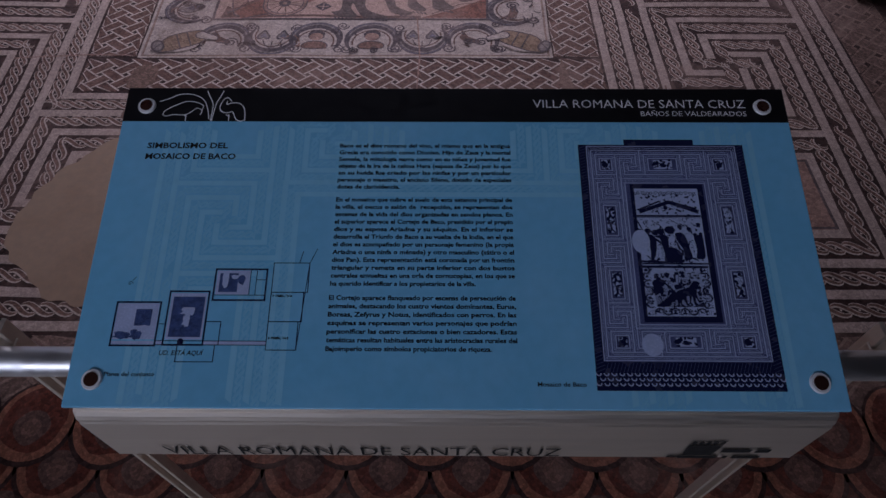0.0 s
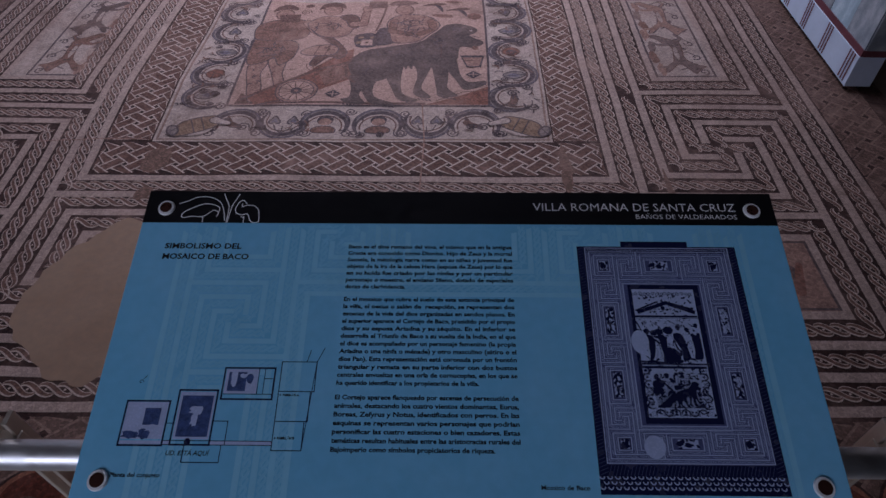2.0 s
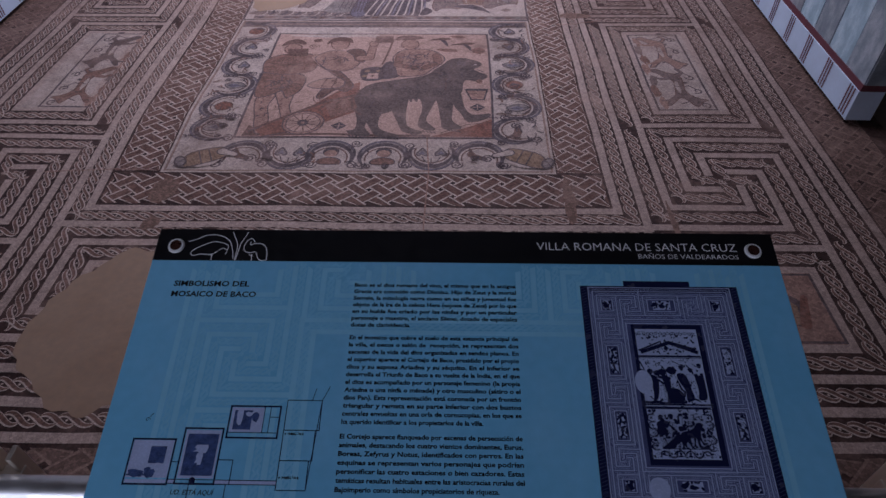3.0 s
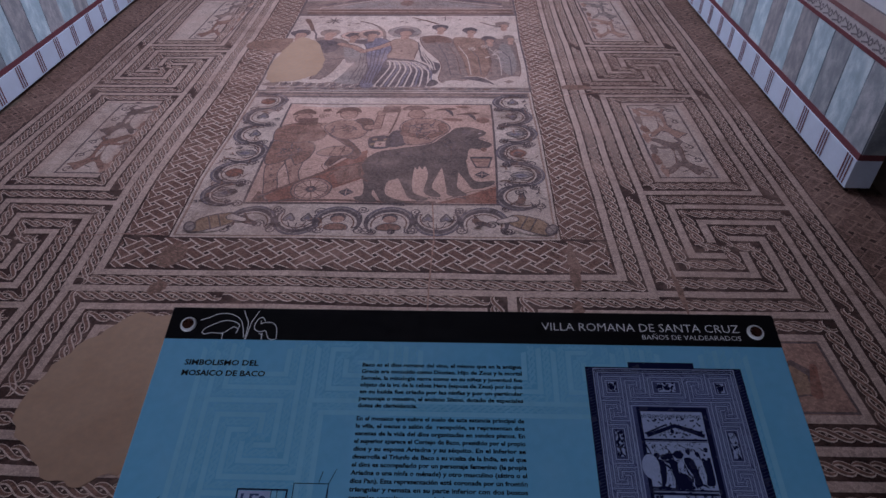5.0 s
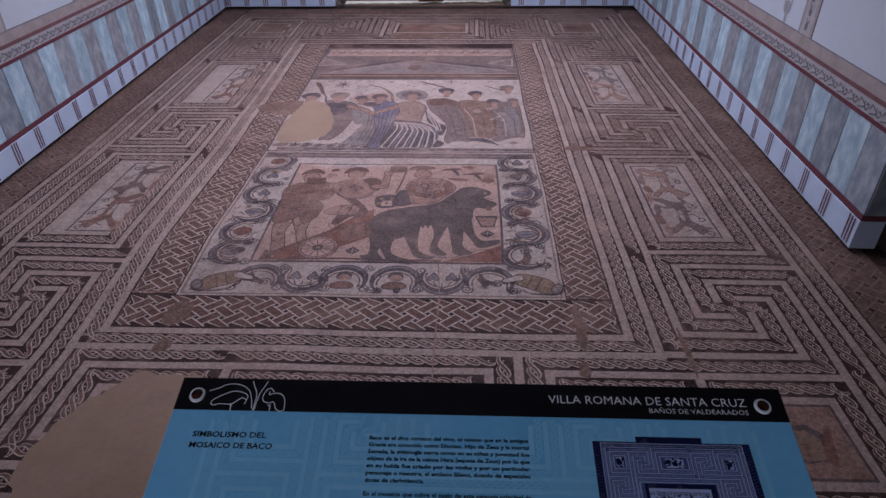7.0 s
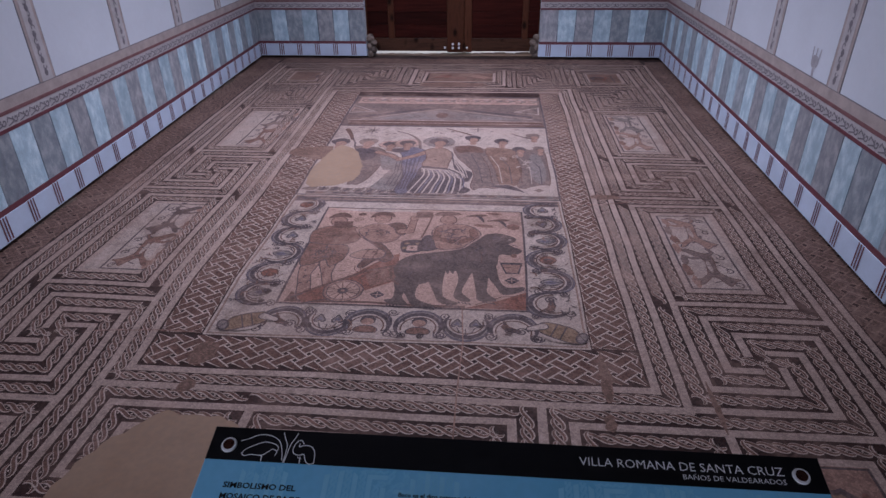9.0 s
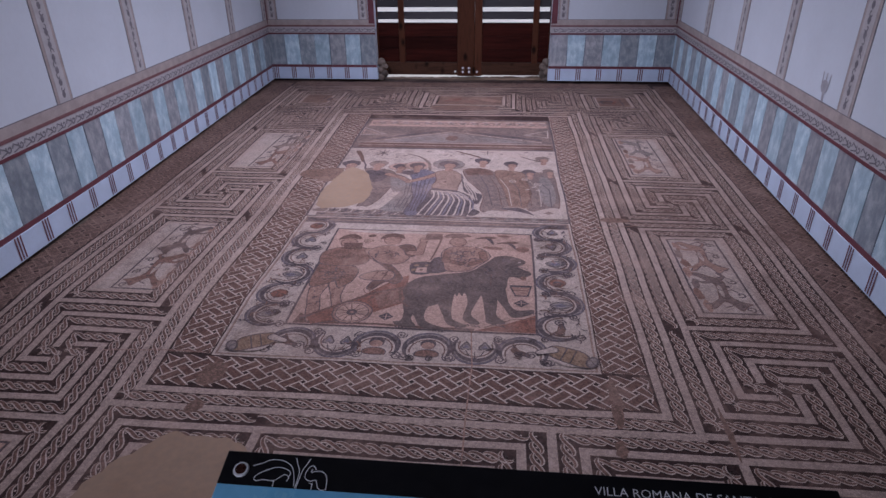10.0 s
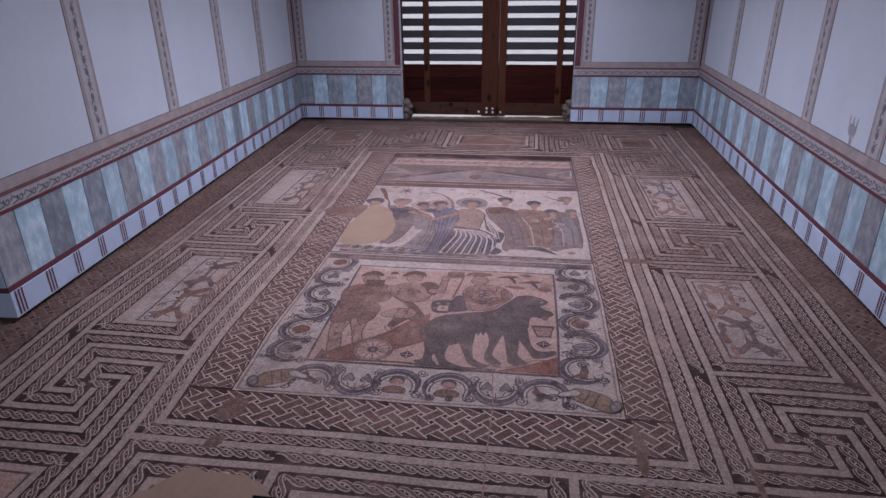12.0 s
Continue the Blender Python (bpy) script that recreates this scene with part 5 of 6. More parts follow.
DT = 3.0
for x0, x1 in ((-1.5, 0.0), (0.0, 1.36)):
    leaf_ob = part("door_leaf", at_door(block((x0 + 0.02, 10.53, 0.275), (x1 - 0.02, 10.55, 0.885))), WOOD_DARK, door, "dark red boarded lower panel")
    inner = (x0, -0.15) if x0 < 0 else (0.245, x1)
    part("bottom_rail", at_door(block((x0 + 0.08, 10.49, 0.075), (x1 - 0.05, 10.56, 0.272), 0.006)), WOOD_H, leaf_ob)
    part("top_rail", at_door(block((x0, 10.49, DT - 0.16), (x1, 10.56, DT), 0.006)), WOOD, leaf_ob)
    for k in range(11):
        z = 0.992 + 0.181 * k
        bm = block((inner[0], -0.058, -0.014), (inner[1], 0.058, 0.014), 0.004)
        bmesh.ops.transform(bm, matrix=pose(0.07, 0.05, z, 62, 0, 0), verts=bm.verts)
        part("louvre_slat", bm, SLAT, leaf_ob)
    for k in range(3):
        part("panel_board", at_door(block((x0 + 0.03, 10.522, 0.28 + 0.2 * k), (x1 - 0.03, 10.532, 0.474 + 0.2 * k), 0.004)), WOOD_DARK, leaf_ob)
    xm = -1.05 if x0 < 0 else 1.092
    part("muntin", at_door(block((xm - 0.05, 10.485, 0.27), (xm + 0.045, 10.52, DT - 0.1), 0.006)), WOOD, leaf_ob)
    part("outer_stile", at_door(block((x0, 10.52, 0.08) if x0 < 0 else (x1 - 0.06, 10.52, 0.08), (x0 + 0.06, 10.56, DT) if x0 < 0 else (x1, 10.56, DT))), WOOD, leaf_ob)
bm = bmesh.new()
bmesh.ops.create_grid(bm, x_segments=90, y_segments=4, size=0.5)
for v in bm.verts:
    x, y = v.co.x * 2.84 - 0.07, 10.56 + v.co.y * 0.16
    top = 0.033 + 0.012 * (x + 0.07) + 0.02 * noise.noise((x * 5, 0, 3)) + 0.014 * noise.noise((x * 23, y * 9, 3))
    v.co = Vector((x, y, max(0.004, top * (1 - abs(v.co.y) * 1.9))))
sill = part("threshold", bm, MORTAR, None)
tagged(sill, "worn earthen threshold under the wooden door", "threshold", kind="structure")
part("meeting_stile", at_door(block((-0.15, 10.47, 0.06), (0.122, 10.56, DT), 0.008)), WOOD, door, "knotty brown stained meeting post")
part("inner_stile", at_door(block((0.126, 10.48, 0.06), (0.245, 10.56, DT), 0.008)), WOOD, door)
for x in (-0.19, -0.06, 0.04, 0.17):
    for z in (0.13, 0.19):
        if abs(x) < 0.1 or z < 0.15:
            bm = bmesh.new()
            bmesh.ops.create_uvsphere(bm, u_segments=10, v_segments=6, radius=0.021)
            bmesh.ops.transform(bm, matrix=Matrix.Translation((x + 0.07, -0.035 if abs(x) < 0.1 else -0.012, z)), verts=bm.verts)
            part("bolt_head", bm, RING, door, "bright steel bolt head")
for x in (-1.37, 1.26):
    for k in range(5):
        bm = bmesh.new()
        bmesh.ops.create_icosphere(bm, subdivisions=2, radius=0.064)
        for v in bm.verts:
            v.co *= 1 + 0.35 * noise.noise(v.co * 11 + Vector((k + x, 0, 0)))
        st = part("jamb_stone", bm, JAMB, None)
        st.matrix_basis = pose(x + (0.03 if k % 2 else -0.02) * (1 if x < 0 else -1), 10.37, 0.05 + 0.062 * k, 20 * k, 0, 60 * k)
        tagged(st, "rough brown stone of the old jamb beside the door", "stone", "stones at the door jambs")

# ---- lectern ----
BOARD = pose(0.3738, 0.6331, 1.6375, 15.75)
lectern = holder("information_lectern", (0.65, 0.5, 1.38), "steel lectern with blue printed board, fixed on the handrail", "information board")
inv = Matrix.Translation((-0.65, -0.5, -1.38))
X0, X1 = 0.3575, 0.949
bm = bmesh.new()
prof = ((0.371, 1.468), (0.371, 1.5465), (0.3748, 1.5562), (0.384, 1.5607), (0.652, 1.6335), (0.652, 1.505), (0.60, 1.468))
lo = [bm.verts.new((X0, y, z)) for y, z in prof]
hi = [bm.verts.new((X1, y, z)) for y, z in prof]
bm.faces.new(lo), bm.faces.new(list(reversed(hi)))
for i in range(len(prof)):
    j = (i + 1) % len(prof)
    bm.faces.new((lo[j], lo[i], hi[i], hi[j]))
bmesh.ops.recalc_face_normals(bm, faces=bm.faces)
bmesh.ops.bevel(bm, geom=bm.edges[:], offset=0.003, segments=2, affect="EDGES")
bmesh.ops.transform(bm, matrix=inv, verts=bm.verts)
body = part("body", bm, STEEL, lectern, "folded brushed steel box")
for x in (0.45, 0.86):
    bm = block((x - 0.02, 0.475, 1.37), (x + 0.02, 0.525, 1.475), 0.003)
    bmesh.ops.transform(bm, matrix=inv, verts=bm.verts)
    part("bracket", bm, STEEL, lectern)
board = part("board", block((-0.02, -0.267, -0.0055), (0.579, 0.0197, 0.0), 0.0012), ACRYLIC, lectern, "blue printed acrylic board with black title band")
board.matrix_basis = inv @ BOARD
part("title_band", block((-0.0198, -0.0158, 0.0), (0.5788, 0.0168, 0.0004)), BLACK, board, "black title band")
part("top_edge", block((-0.0198, 0.0168, 0.0), (0.5788, 0.0195, 0.0003)), BLACK, board)
for u, v_ in ((0, 0), (0.5575, 0), (0, -0.246), (0.5588, -0.246)):
    bm = bmesh.new()
    bmesh.ops.create_cone(bm, cap_ends=True, segments=28, radius1=0.0082, radius2=0.0074, depth=0.0016)
    bmesh.ops.translate(bm, verts=bm.verts, vec=(u, v_, 0.0011))
    sc = part("screw_cap", bm, RING, board, "round polished steel screw cap", smooth=False)
    bm = bmesh.new()
    bmesh.ops.create_cone(bm, cap_ends=True, segments=24, radius1=0.0055, radius2=0.0055, depth=0.0006)
    bmesh.ops.translate(bm, verts=bm.verts, vec=(u, v_, 0.0021))
    part("cap_face", bm, CAP, sc)

# faint mosaic print over the board
inside = lambda x, y: -0.0195 < x < 0.5785 and -0.2665 < y < -0.017
ghosted = lambda x, y: (0.2688 + x * 0.1, 0.1463 - y * 0.09)
s, plait = Sheet(ghosted, inside), Guilloche(ghosted)
plait.body.keep = plait.rim.keep = inside
frame_fields(lambda kind: (s, plait), 0.05)
frame_bands(s, plait, 0.05)
for sheet, name, tone in ((s, "ghost_print", GHOST), (plait.body, "ghost_plait", GHOST_DEEP), (plait.rim, "ghost_plait_rim", GHOST)):
    sheet.v = [(a, b, 0.0002 + 0.00003 * (i // 4 % 6)) for i, (a, b, c) in enumerate(sheet.v)]
    sheet.out(name, tone, board, kind="stuff")

# line drawing of the mosaic
MU = lambda x, y: (0.4605 + (x - 0.1225) * 0.0252, -0.1368 + (y - 5.5) * 0.0221)
s = Sheet()
s.face([(0.3884, -0.2388), (0.5332, -0.2388), (0.5332, -0.0388), (0.3884, -0.0388)], 0.0005)
s.face([(0.429, -0.0388), (0.4902, -0.0388), (0.4902, -0.0335), (0.429, -0.0335)], 0.0005)
s.face([(0.3884, -0.2525), (0.5332, -0.2525), (0.5332, -0.2388), (0.3884, -0.2388)], 0.00045)
plan = s.out("mosaic_drawing", NAVY, board, label="navy line drawing of the whole mosaic")
s = Sheet()
s.face([(0.3965, -0.2305), (0.5255, -0.2305), (0.5255, -0.0455), (0.3965, -0.0455)], 0.0007)
s.out("drawing_ground", plain("drawing_grey", (0.075, 0.09, 0.2), 0.25, vary=0.25, scale=60, relief=0.0), plan)
s, plait = Sheet(MU), Guilloche(MU)
frame_fields(lambda kind: (s, plait), 0.034)
frame_bands(s, plait, 0.034)
for sheet in (s, plait.rim):
    sheet.v = [(a, b, 0.0009) for a, b, c in sheet.v]
plait.rim.out("drawing_plait", LILAC, plan, kind="stuff")
s.out("drawing_linework", LILAC, plan)
s, q, dk = Sheet(), Sheet(), Sheet()
s.face([(0.4302, -0.199), (0.4925, -0.199), (0.4925, -0.0775), (0.4302, -0.0775)], 0.0008)
s.out("drawing_border", NAVY, plan)
q, dk, rg = Sheet(MU), Sheet(), random.Random(3)
for p in PICTURES:
    x0, y0, x1, y1 = p.box
    if x1 - x0 < 1.2:
        mx, my = (x0 + x1) / 2, (y0 + y1) / 2
        x0, x1, y0, y1 = mx + 0.7 * (x0 - mx), mx + 0.7 * (x1 - mx), my + 0.85 * (y0 - my), my + 0.85 * (y1 - my)
        for k in range(16):
            u, v = MU(rg.uniform(x0, x1), rg.uniform(y0, y1))
            dk.oval(u, v, rg.uniform(0.0006, 0.0016), rg.uniform(0.0006, 0.0016), 0.0018 + 0.000005 * k, rg.uniform(0, 180), 7, 0.5)
    q.face([(x0, y0), (x1, y0), (x1, y1), (x0, y1)], 0.001 + (0.0002 if p.z > 0.0042 else 0))
    for material, sheet in p.sheets.values():
        if material in (SLATE, BEAST, BLUE, BROWN, UMBER, RED, RUST):
            for f in sheet.f:
                dk.face([MU(*sheet.v[i][:2]) for i in f], 0.0016 + (sheet.v[f[0]][2] - p.z) * 0.05)
for k in range(24):
    for row in range(3):
        x, y = 0.3915 + 0.006 * k + (0.003 if row % 2 else 0), -0.2392 - 0.0038 * row
        q.shift = None
        q.curl(x, y, 0.0031, 0.5, 0.0009, 0.001 + 0.0001 * row, start=math.pi)
q.out("drawing_scene", LILAC, plan, kind="stuff")
for k in range(190):
    dk.oval(rg.uniform(0.4375, 0.485), rg.uniform(-0.19, -0.109), rg.uniform(0.0003, 0.0008), rg.uniform(0.0006, 0.0022), 0.0021 + 0.000002 * k, rg.uniform(0, 180), 7, 0.4)
for k in range(60):
    dk.oval(rg.uniform(0.4375, 0.485), rg.uniform(-0.107, -0.086), rg.uniform(0.0004, 0.001), rg.uniform(0.0006, 0.0018), 0.0021 + 0.000002 * k, rg.uniform(0, 180), 7, 0.4)
dk.line([(0.4358, -0.1035), (0.4615, -0.0945), (0.4858, -0.1035)], 0.0034, 0.0026, 0)
dk.line([(0.4358, -0.107), (0.4858, -0.107)], 0.001, 0.0026, 0)
dk.out("drawing_figurework", NAVY, plan, kind="stuff")
for y, a, b in ((-0.1304, 0.0075, 0.0105), (-0.2171, 0.0085, 0.009)):
    s = Sheet()
    s.oval(0.4345, y, a, b, 0.0026, 0, 20)
    s.out("drawing_patch", LILAC, plan)

hatch = Sheet()
for x0, y0, x1, y1 in ((0.3888, -0.2384, 0.396, -0.039), (0.5258, -0.2384, 0.5328, -0.039), (0.396, -0.2384, 0.5258, -0.231), (0.396, -0.045, 0.5258, -0.039)):
    wide = x1 - x0 > y1 - y0
    for k in range(int(max(x1 - x0, y1 - y0) / 0.0028)):
        a, b = (x0 + 0.0028 * k, y0) if wide else (x0, y0 + 0.0028 * k), (x0 + 0.0028 * (k + 1), y1) if wide else (x1, y0 + 0.0028 * (k + 1))
        hatch.line([a, b], 0.0005, 0.0009, 0)
hatch.out("drawing_hatching", plain("hatch_grey", (0.05, 0.06, 0.14), 0.25, vary=0.2, scale=60, relief=0.0), plan)

# plan of the site
s, g = Sheet(), Sheet()


def box_line(x0, y0, x1, y1, w=0.0008):
    o = Sheet()
    o.line(ring(x0, y0, x1, y1), w, 0.0006, 0, True)
    o.out("plan_outline", NAVY, board)


box_line(0.0843, -0.1822, 0.1262, -0.156, 0.0014)
box_line(0.0082, -0.2194, 0.0434, -0.1842, 0.0014)
box_line(0.0496, -0.2187, 0.0812, -0.175, 0.0014)
box_line(0.1312, -0.2225, 0.155, -0.1998, 0.0007)
box_line(0.1312, -0.1998, 0.1575, -0.1755, 0.0007)
box_line(0.1312, -0.1755, 0.1605, -0.1504, 0.0007)
box_line(0.0615, -0.232, 0.091, -0.2187, 0.0007)
box_line(0.0812, -0.2187, 0.0935, -0.2, 0.0007)
for a, b in (((0.1605, -0.1504), (0.166, -0.138)), ((0.155, -0.2225), (0.1605, -0.1504)), ((0.152, -0.1504), (0.1545, -0.14)), ((0.0434, -0.2155), (0.1312, -0.2155)), ((0.0434, -0.2187), (0.1312, -0.2187)), ((0.0434, -0.202), (0.0496, -0.202)), ((0.113, -0.178), (0.113, -0.156)), ((0.118, -0.178), (0.118, -0.156)), ((0.118, -0.165), (0.1262, -0.165)), ((0.0843, -0.178), (0.1262, -0.178)), ((0.017, -0.166), (0.0195, -0.163))):
    s.line([a, b], 0.0006, 0.0007, 0)
s.curl(0.0155, -0.1685, 0.0022, 0.95, 0.0005, 0.0007)
s.oval(0.0635, -0.2165, 0.0025, 0.003, 0.0016, 0, 14)
for x, y in ((0.133, -0.1785), (0.133, -0.213)):
    s.oval(x, y, 0.001, 0.0012, 0.0007, 0, 3)
site = s.out("site_plan", NAVY, board, label="navy line plan of the site", kind="stuff")
for x0, y0, x1, y1 in ((0.0092, -0.2145, 0.0424, -0.1852), (0.0856, -0.1775, 0.1125, -0.1572), (0.051, -0.2145, 0.08, -0.1765)):
    g.face([(x0, y0), (x1, y0), (x1, y1), (x0, y1)], 0.0005)
for x0, x1 in ((0.0434, 0.0496), (0.0812, 0.1312), (0.0092, 0.0424)):
    g.face([(x0, -0.2185), (x1, -0.2185), (x1, -0.2157), (x0, -0.2157)], 0.00052)
g.out("plan_tone", LILAC, site)
d = Sheet()
for x0, y0, x1, y1 in ((0.053, -0.2125, 0.0785, -0.1795), (0.0245, -0.2035, 0.0375, -0.19), (0.088, -0.1755, 0.103, -0.1595)):
    d.face([(x0, y0), (x1, y0), (x1, y1), (x0, y1)], 0.0009)
for x, y, a, b in ((0.016, -0.2115, 0.007, 0.003), (0.027, -0.211, 0.005, 0.004), (0.106, -0.1655, 0.003, 0.004)):
    d.oval(x, y, a, b, 0.00095, 0, 16, 0.5)
e = Sheet()
for k, (x, y, a, b) in enumerate(((0.066, -0.192, 0.006, 0.0035), (0.0655, -0.2, 0.003, 0.005), (0.0325, -0.2065, 0.0045, 0.003), (0.093, -0.166, 0.0028, 0.007), (0.1005, -0.163, 0.003, 0.0018))):
    e.oval(x, y, a, b, 0.0012 + 0.00004 * k, 0, 14, 0.6)
e.out("plan_light", LILAC, site, kind="stuff")
d.out("plan_shade", plain("plan_dusk", (0.05, 0.08, 0.2), 0.25, vary=0.5, scale=180, relief=0.0), site)

# line drawing of two birds beside a stem, as plain curves
s = Sheet()


def curve(pts, w=0.0008):
    fine = []
    for i in range(len(pts) - 1):
        p0, p1, p2, p3 = (pts[min(len(pts) - 1, max(0, i + o))] for o in (-1, 0, 1, 2))
        for k in range(6):
            t = k / 6
            fine.append(tuple(0.5 * (2 * p1[a] + (p2[a] - p0[a]) * t + (2 * p0[a] - 5 * p1[a] + 4 * p2[a] - p3[a]) * t * t + (3 * p1[a] - p0[a] - 3 * p2[a] + p3[a]) * t ** 3) for a in (0, 1)))
    s.line(fine + [pts[-1]], w, 0.0012, 0)


curve(((0.0155, -0.0085), (0.019, -0.0105), (0.025, -0.0088), (0.036, -0.009), (0.043, -0.004), (0.046, -0.002), (0.0505, -0.0045), (0.0495, -0.009)))
curve(((0.0155, -0.0085), (0.018, -0.004), (0.027, 0.0015), (0.036, 0.005), (0.045, 0.004), (0.051, 0.0005), (0.0505, -0.0045)))
curve(((0.011, 0.005), (0.02, 0.0085), (0.028, 0.0125), (0.04, 0.0125), (0.0505, 0.007), (0.0555, -0.003), (0.058, -0.0135)))
curve(((0.053, 0.0165), (0.0555, 0.011), (0.0595, 0.003), (0.06, -0.006), (0.0595, -0.0155)))
curve(((0.068, 0.0165), (0.066, 0.011), (0.063, 0.004), (0.0615, -0.006), (0.0605, -0.0155)))
curve(((0.0765, 0.005), (0.073, 0.009), (0.069, 0.007), (0.0665, 0.0), (0.068, -0.005), (0.0735, -0.007), (0.0785, -0.006), (0.082, -0.013), (0.086, -0.0155), (0.0905, -0.0145)))
curve(((0.0725, 0.0055), (0.0725, 0.002), (0.0765, 0.0035), (0.084, 0.003), (0.089, -0.003), (0.0905, -0.0145)))
for x in (0.0365, 0.0755):
    s.line([(x, -0.0085), (x + 0.0005, -0.0155)], 0.0008, 0.0013, 0)
    s.line([(x - 0.003, -0.009), (x + 0.001, -0.0105)], 0.0008, 0.00135, 0)
s.out("outline_drawing", WHITE, board, label="white outline drawing on black")

# ---- printed words ----
WORDS = []


def words(text, x, y, size, material, parent, width=0.0, bold=0.0, slant=0.0, m=None, align="LEFT"):
    cu = bpy.data.curves.new("printed_line", "FONT")
    cu.body, cu.size, cu.resolution_u, cu.offset, cu.shear, cu.align_x = text, size, 2, bold, slant, align
    ob = new("printed_line", cu)
    WORDS.append((ob, x, y, width, material, parent, m))


P1 = ("Baco es el dios romano del vino, el mismo que en la antigua", "Grecia era conocido como Dioniso. Hijo de Zeus y la mortal", "Semele, la mitología narra como en su niñez y juventud fue", "objeto de la ira de la celosa Hera (esposa de Zeus) por lo que", "en su huída fue criado por las ninfas y por un particular", "personaje o maestro, el anciano Sileno, dotado de especiales", "dotes de clarividencia.")
P2 = ("En el mosaico que cubre el suelo de esta estancia principal de", "la villa, el oecus o salón de  recepción, se representan dos", "escenas de la vida del dios organizadas en sendos planos. En", "el superior aparece el Cortejo de Baco, presidido por el propio", "dios y su esposa Ariadna y su séquito. En el inferior se", "desarrolla el Triunfo de Baco a su vuelta de la India, en el que", "el dios es acompañado por un personaje femenino (la propia", "Ariadna o una ninfa o ménade) y otro masculino (sátiro o el", "dios Pan). Esta representación está coronada por un frontón", "triangular y remata en su parte inferior con dos bustos", "centrales envueltas en una orla de cornucopias, en los que se", "ha querido identificar a los propietarios de la villa.")
P3 = ("El Cortejo aparece flanqueado por escenas de persecución de", "animales, destacando los cuatro vientos dominantes, Eurus,", "Boreas, Zefyrus y Notus, identificados con perros. En las", "esquinas se representan varios personajes que podrían", "personificar las cuatro estaciones o bien cazadores. Estas", "temáticas resultan habituales entre las aristocracias rurales del", "Bajoimperio como símbolos propiciatorios de riqueza.")
for lines, y0, pitch, last in ((P1, -0.0422, 0.0067, 0.054), (P2, -0.0946, 0.00682, 0.1185), (P3, -0.1816, 0.0069, 0.1305)):
    for k, t in enumerate(lines):
        words(t, 0.1782, y0 - k * pitch, 0.0054, BLACK, board, last if k == len(lines) - 1 else 0.1505, 0.00015)
words("SIMBOLISMO DEL", 0.0073, -0.0432, 0.0078, BLACK, board, 0.0716, 0.0002)
words("MOSAICO DE BACO", 0.0073, -0.0540, 0.0078, BLACK, board, 0.0796, 0.0002)
words("VILLA ROMANA DE SANTA CRUZ", 0.3508, -0.0008, 0.0124, WHITE, board, 0.1917, -0.00008)
words("BAÑOS DE VALDEARADOS", 0.4475, -0.0092, 0.0072, WHITE, board, 0.0948, -0.00005)
words("UD. ESTÁ AQUÍ", 0.0482, -0.2268, 0.0052, BLACK, board, 0.0348, 0.00008, 0.2)
words("Planta del conjunto", 0.0084, -0.2432, 0.0046, BLACK, board, 0.0388, 0.00008)
words("Mosaico de Baco", 0.3431, -0.2495, 0.0048, BLACK, board, 0.0375, 0.00008)
words("PABELLÓN A", 0.135, -0.1793, 0.0024, BLACK, board, 0.0135, 0.00014)
words("PABELLÓN B", 0.135, -0.2138, 0.0024, BLACK, board, 0.0135, 0.00014)
FRONT = inv @ pose(0, 0.3702, 0, 90)
words("VILLA ROMANA DE SANTA CRUZ", 0.4065, 1.4757, 0.029, ETCH, body, 0.338, 0.0, 0, FRONT)
bpy.context.view_layer.update()
deps = bpy.context.evaluated_depsgraph_get()
for ob, x, y, width, material, parent, m in WORDS:
    me = bpy.data.meshes.new_from_object(ob.evaluated_get(deps))
    xs = [v.co.x for v in me.vertices]
    k = width / (max(xs) - min(xs)) if width else 1
    base = min(xs)
    for v in me.vertices:
        v.co = Vector((x + (v.co.x - base) * k, y + v.co.y, 0.0008 if m is None else 0.0004))
    me.materials.clear()
    me.materials.append(material)
    line = new("printed_line", me)
    line.parent = parent
    if m is not None:
        line.matrix_basis = m
    cu = ob.data
    bpy.data.objects.remove(ob)
    bpy.data.curves.remove(cu)
# emblem and lettering of the owner as plain bars on the front
s = Sheet()
s.face([(0.849, 1.481), (0.874, 1.481), (0.876, 1.506), (0.848, 1.506)], 0.0004)
for k in range(5):
    s.oval(0.8505 + 0.0058 * k, 1.511, 0.0022, 0.004, 0.0004, 0, 8)
s.line([(0.848, 1.516), (0.876, 1.516)], 0.0015, 0.0004, 0)
for x0, x1, z0, z1 in ((0.879, 0.904, 1.488, 1.4965), (0.908, 0.92, 1.488, 1.4965), (0.837, 0.8455, 1.4745, 1.4795), (0.846, 0.881, 1.4725, 1.4795), (0.885, 0.889, 1.4725, 1.4795), (0.893, 0.917, 1.4725, 1.4795)):
    s.face([(x0, z0), (x1, z0), (x1, z1), (x0, z1)], 0.0005)
crest = s.out("owner_mark", ETCH, body)
crest.matrix_basis = FRONT

# ---- handrail and walkway ----
rail = holder("handrail", (0.65, 0.5, 0.42), "polished steel tube handrail on paired flat posts", "handrail")
rinv = Matrix.Translation((-0.65, -0.5, -0.42))


def railed(name, bm, mat, smooth=False):
    bmesh.ops.transform(bm, matrix=rinv, verts=bm.verts)
    return part(name, bm, mat, rail, smooth=smooth)


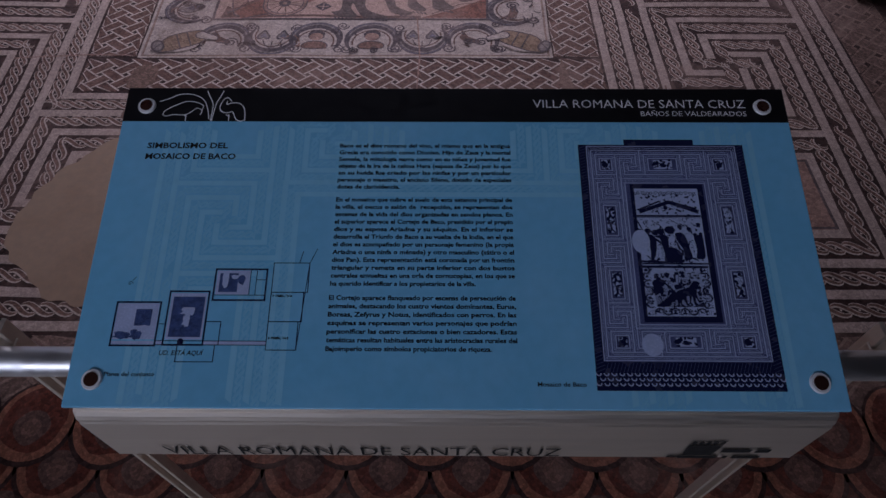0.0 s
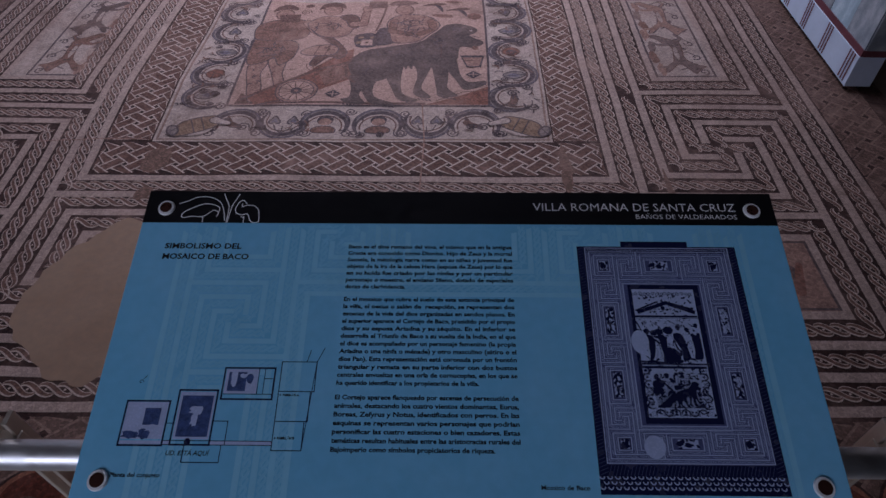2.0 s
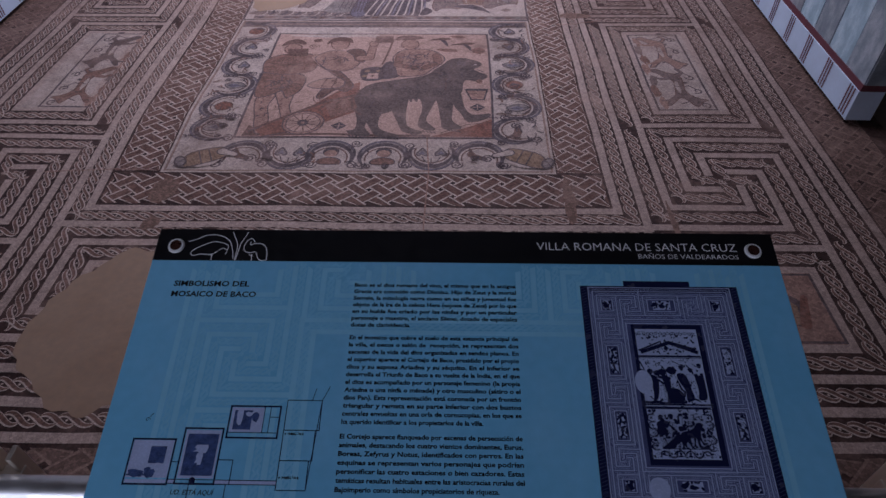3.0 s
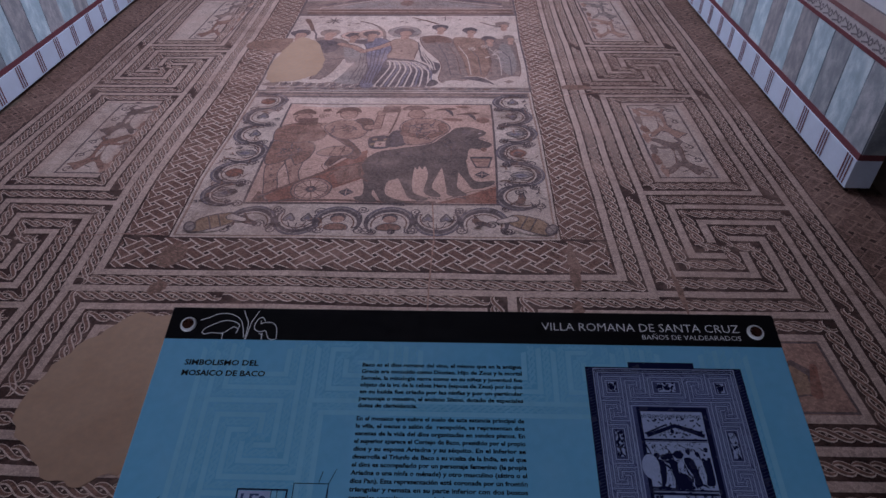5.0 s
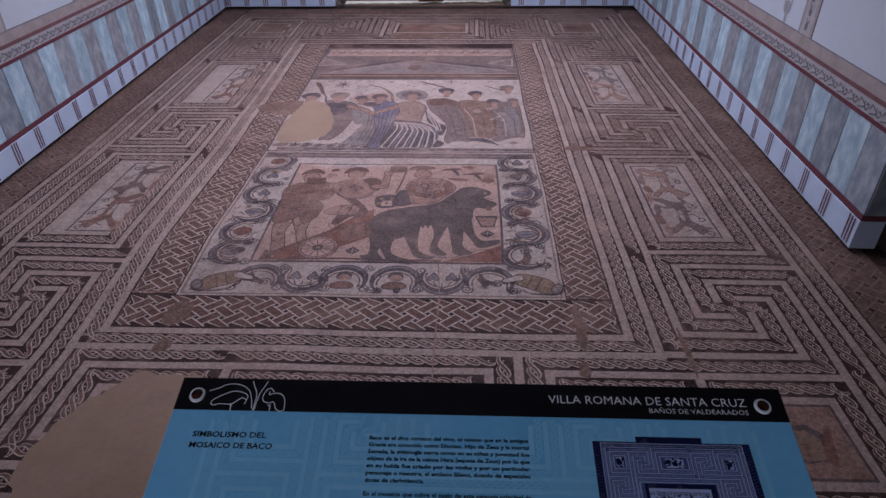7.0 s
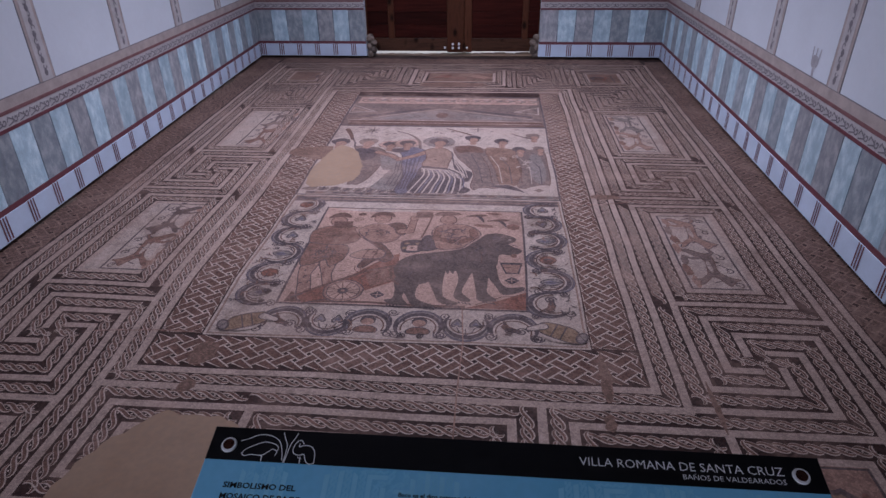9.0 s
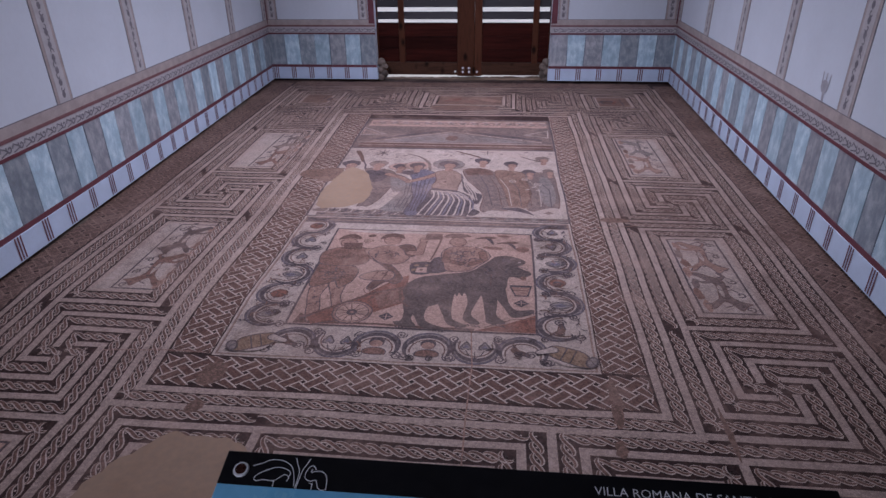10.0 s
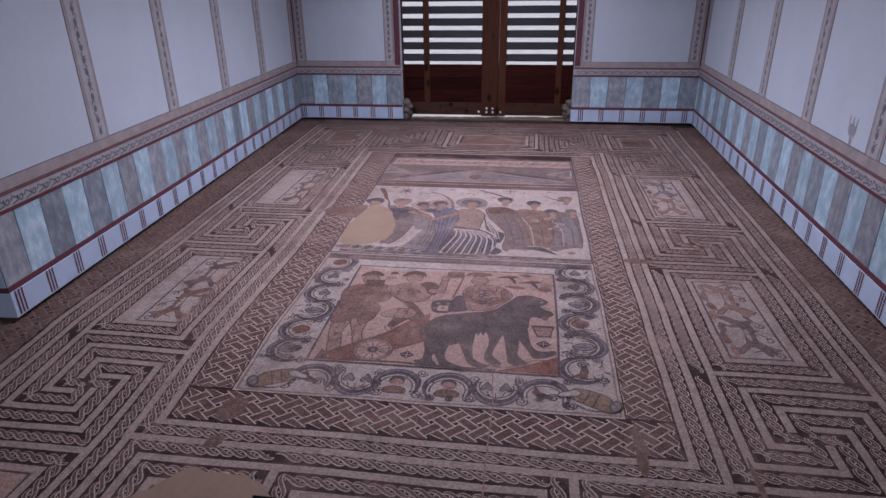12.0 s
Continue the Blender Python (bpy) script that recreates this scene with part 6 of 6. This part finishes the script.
tube = railed("tube", rod((-2.6, 0.5, 1.385), (3.0, 0.5, 1.385), 0.0168, 32), TUBE, True)
for x in (-1.86, -0.86, 0.14, 1.14, 2.14):
    for o in (-0.011, 0.011):
        railed("post_plate", block((x + o - 0.003, 0.522, 0.3), (x + o + 0.003, 0.54, 1.412), 0.001), STEEL)
    railed("post_clip", block((x - 0.016, 0.505, 1.36), (x + 0.016, 0.53, 1.385), 0.002), STEEL)
deck = holder("walkway", (0.5, -0.6, 0.0), "raised walkway of dark boards over the ruins", "walkway", kind="structure")
for k in range(12):
    bm = block((-4.5, -1.62 + 0.174 * k, 0.37), (4.7, -1.62 + 0.174 * k + 0.168, 0.405), 0.003)
    bmesh.ops.translate(bm, verts=bm.verts, vec=(-0.5, 0.6, 0))
    part("deck_board", bm, DECK, deck)
bm = block((-4.5, 0.47, 0.22), (4.7, 0.512, 0.4), 0.003)
bmesh.ops.translate(bm, verts=bm.verts, vec=(-0.5, 0.6, 0))
part("fascia", bm, STEEL, deck)
for x in (-3.5, -1.2, 1.2, 3.5):
    bm = block((x - 0.06, -1.2, -0.03), (x + 0.06, 0.4, 0.37), 0.003)
    bmesh.ops.translate(bm, verts=bm.verts, vec=(-0.5, 0.6, 0))
    part("bearer", bm, DECK, deck)

# ---- building shell ----
H = 4.3


def shell(name, lo, hi, label):
    me = bpy.data.meshes.new(name)
    bm = block(lo, hi)
    bm.to_mesh(me), bm.free()
    me.materials.append(CONCRETE)
    return tagged(new(name, me), label, "wall", kind="structure")


# unseen walls added round the room; they keep stray light low
shell("wall_outer_west", (-5.8, -2.5, -0.03), (-5.6, 10.9, H), "plain grey rendered outer wall")
shell("wall_outer_east", (5.7, -2.5, -0.03), (5.9, 10.9, H), "plain grey rendered outer wall")
shell("wall_outer_north_1", (-5.6, 10.6, -0.03), (-1.5, 10.68, H), "plain grey rendered outer wall")
shell("wall_outer_north_2", (1.36, 10.6, -0.03), (5.7, 10.68, H), "plain grey rendered outer wall")
shell("lintel_north", (-1.5, 10.6, DT), (1.36, 10.68, H), "plain grey lintel over the door")
shell("wall_reveal_1", (-1.62, 10.43, 0.03), (-1.502, 10.6, H), "plain grey door reveal")
shell("wall_reveal_2", (1.362, 10.43, 0.03), (1.48, 10.6, H), "plain grey door reveal")
shell("wall_outer_south", (-5.6, -2.5, -0.03), (5.7, -2.3, 2.2), "plain grey rendered outer wall")
# these leave an opening in the south wall, added for the rear lamp
shell("wall_over_window", (-5.6, -2.5, 3.3), (5.7, -2.3, H), "plain grey wall over the long window")
shell("wall_window_1", (-5.6, -2.5, 2.2), (-3.6, -2.3, 3.3), "plain grey wall beside the long window")
shell("wall_window_2", (0.2, -2.5, 2.2), (5.7, -2.3, 3.3), "plain grey wall beside the long window")
# unseen ceiling, added with an opening for the overhead lamp; a panel above blocks the sun
v = [(-5.8, -2.5), (5.9, -2.5), (5.9, 10.9), (-5.8, 10.9), (-2.0, 2.8), (2.2, 2.8), (2.2, 9.4), (-2.0, 9.4)]
vv = [(x, y, z) for z in (H, H + 0.15) for x, y in v]
ff = []
for i in range(4):
    j = (i + 1) % 4
    ff += [(i, j, 4 + j, 4 + i), (8 + i, 12 + i, 12 + j, 8 + j), (i, 8 + i, 8 + j, j), (4 + i, 4 + j, 12 + j, 12 + i)]
part("roof_light", block((-2.1, 2.7, 4.46), (2.3, 9.5, 4.48)), PLASTER, None)
tagged(bpy.data.objects["roof_light"], "white diffusing roof light panel over the mosaic", "roof light", kind="structure")
mesh("ceiling", vv, ff, CONCRETE, label="plain ceiling with a long roof light over the mosaic", category="ceiling", kind="structure")

# prints lie flat on the board
for ob in board.children_recursive:
    if ob.name.split(".")[0] not in ("screw_cap", "cap_face"):
        for v in ob.data.vertices:
            v.co.z *= 0.15
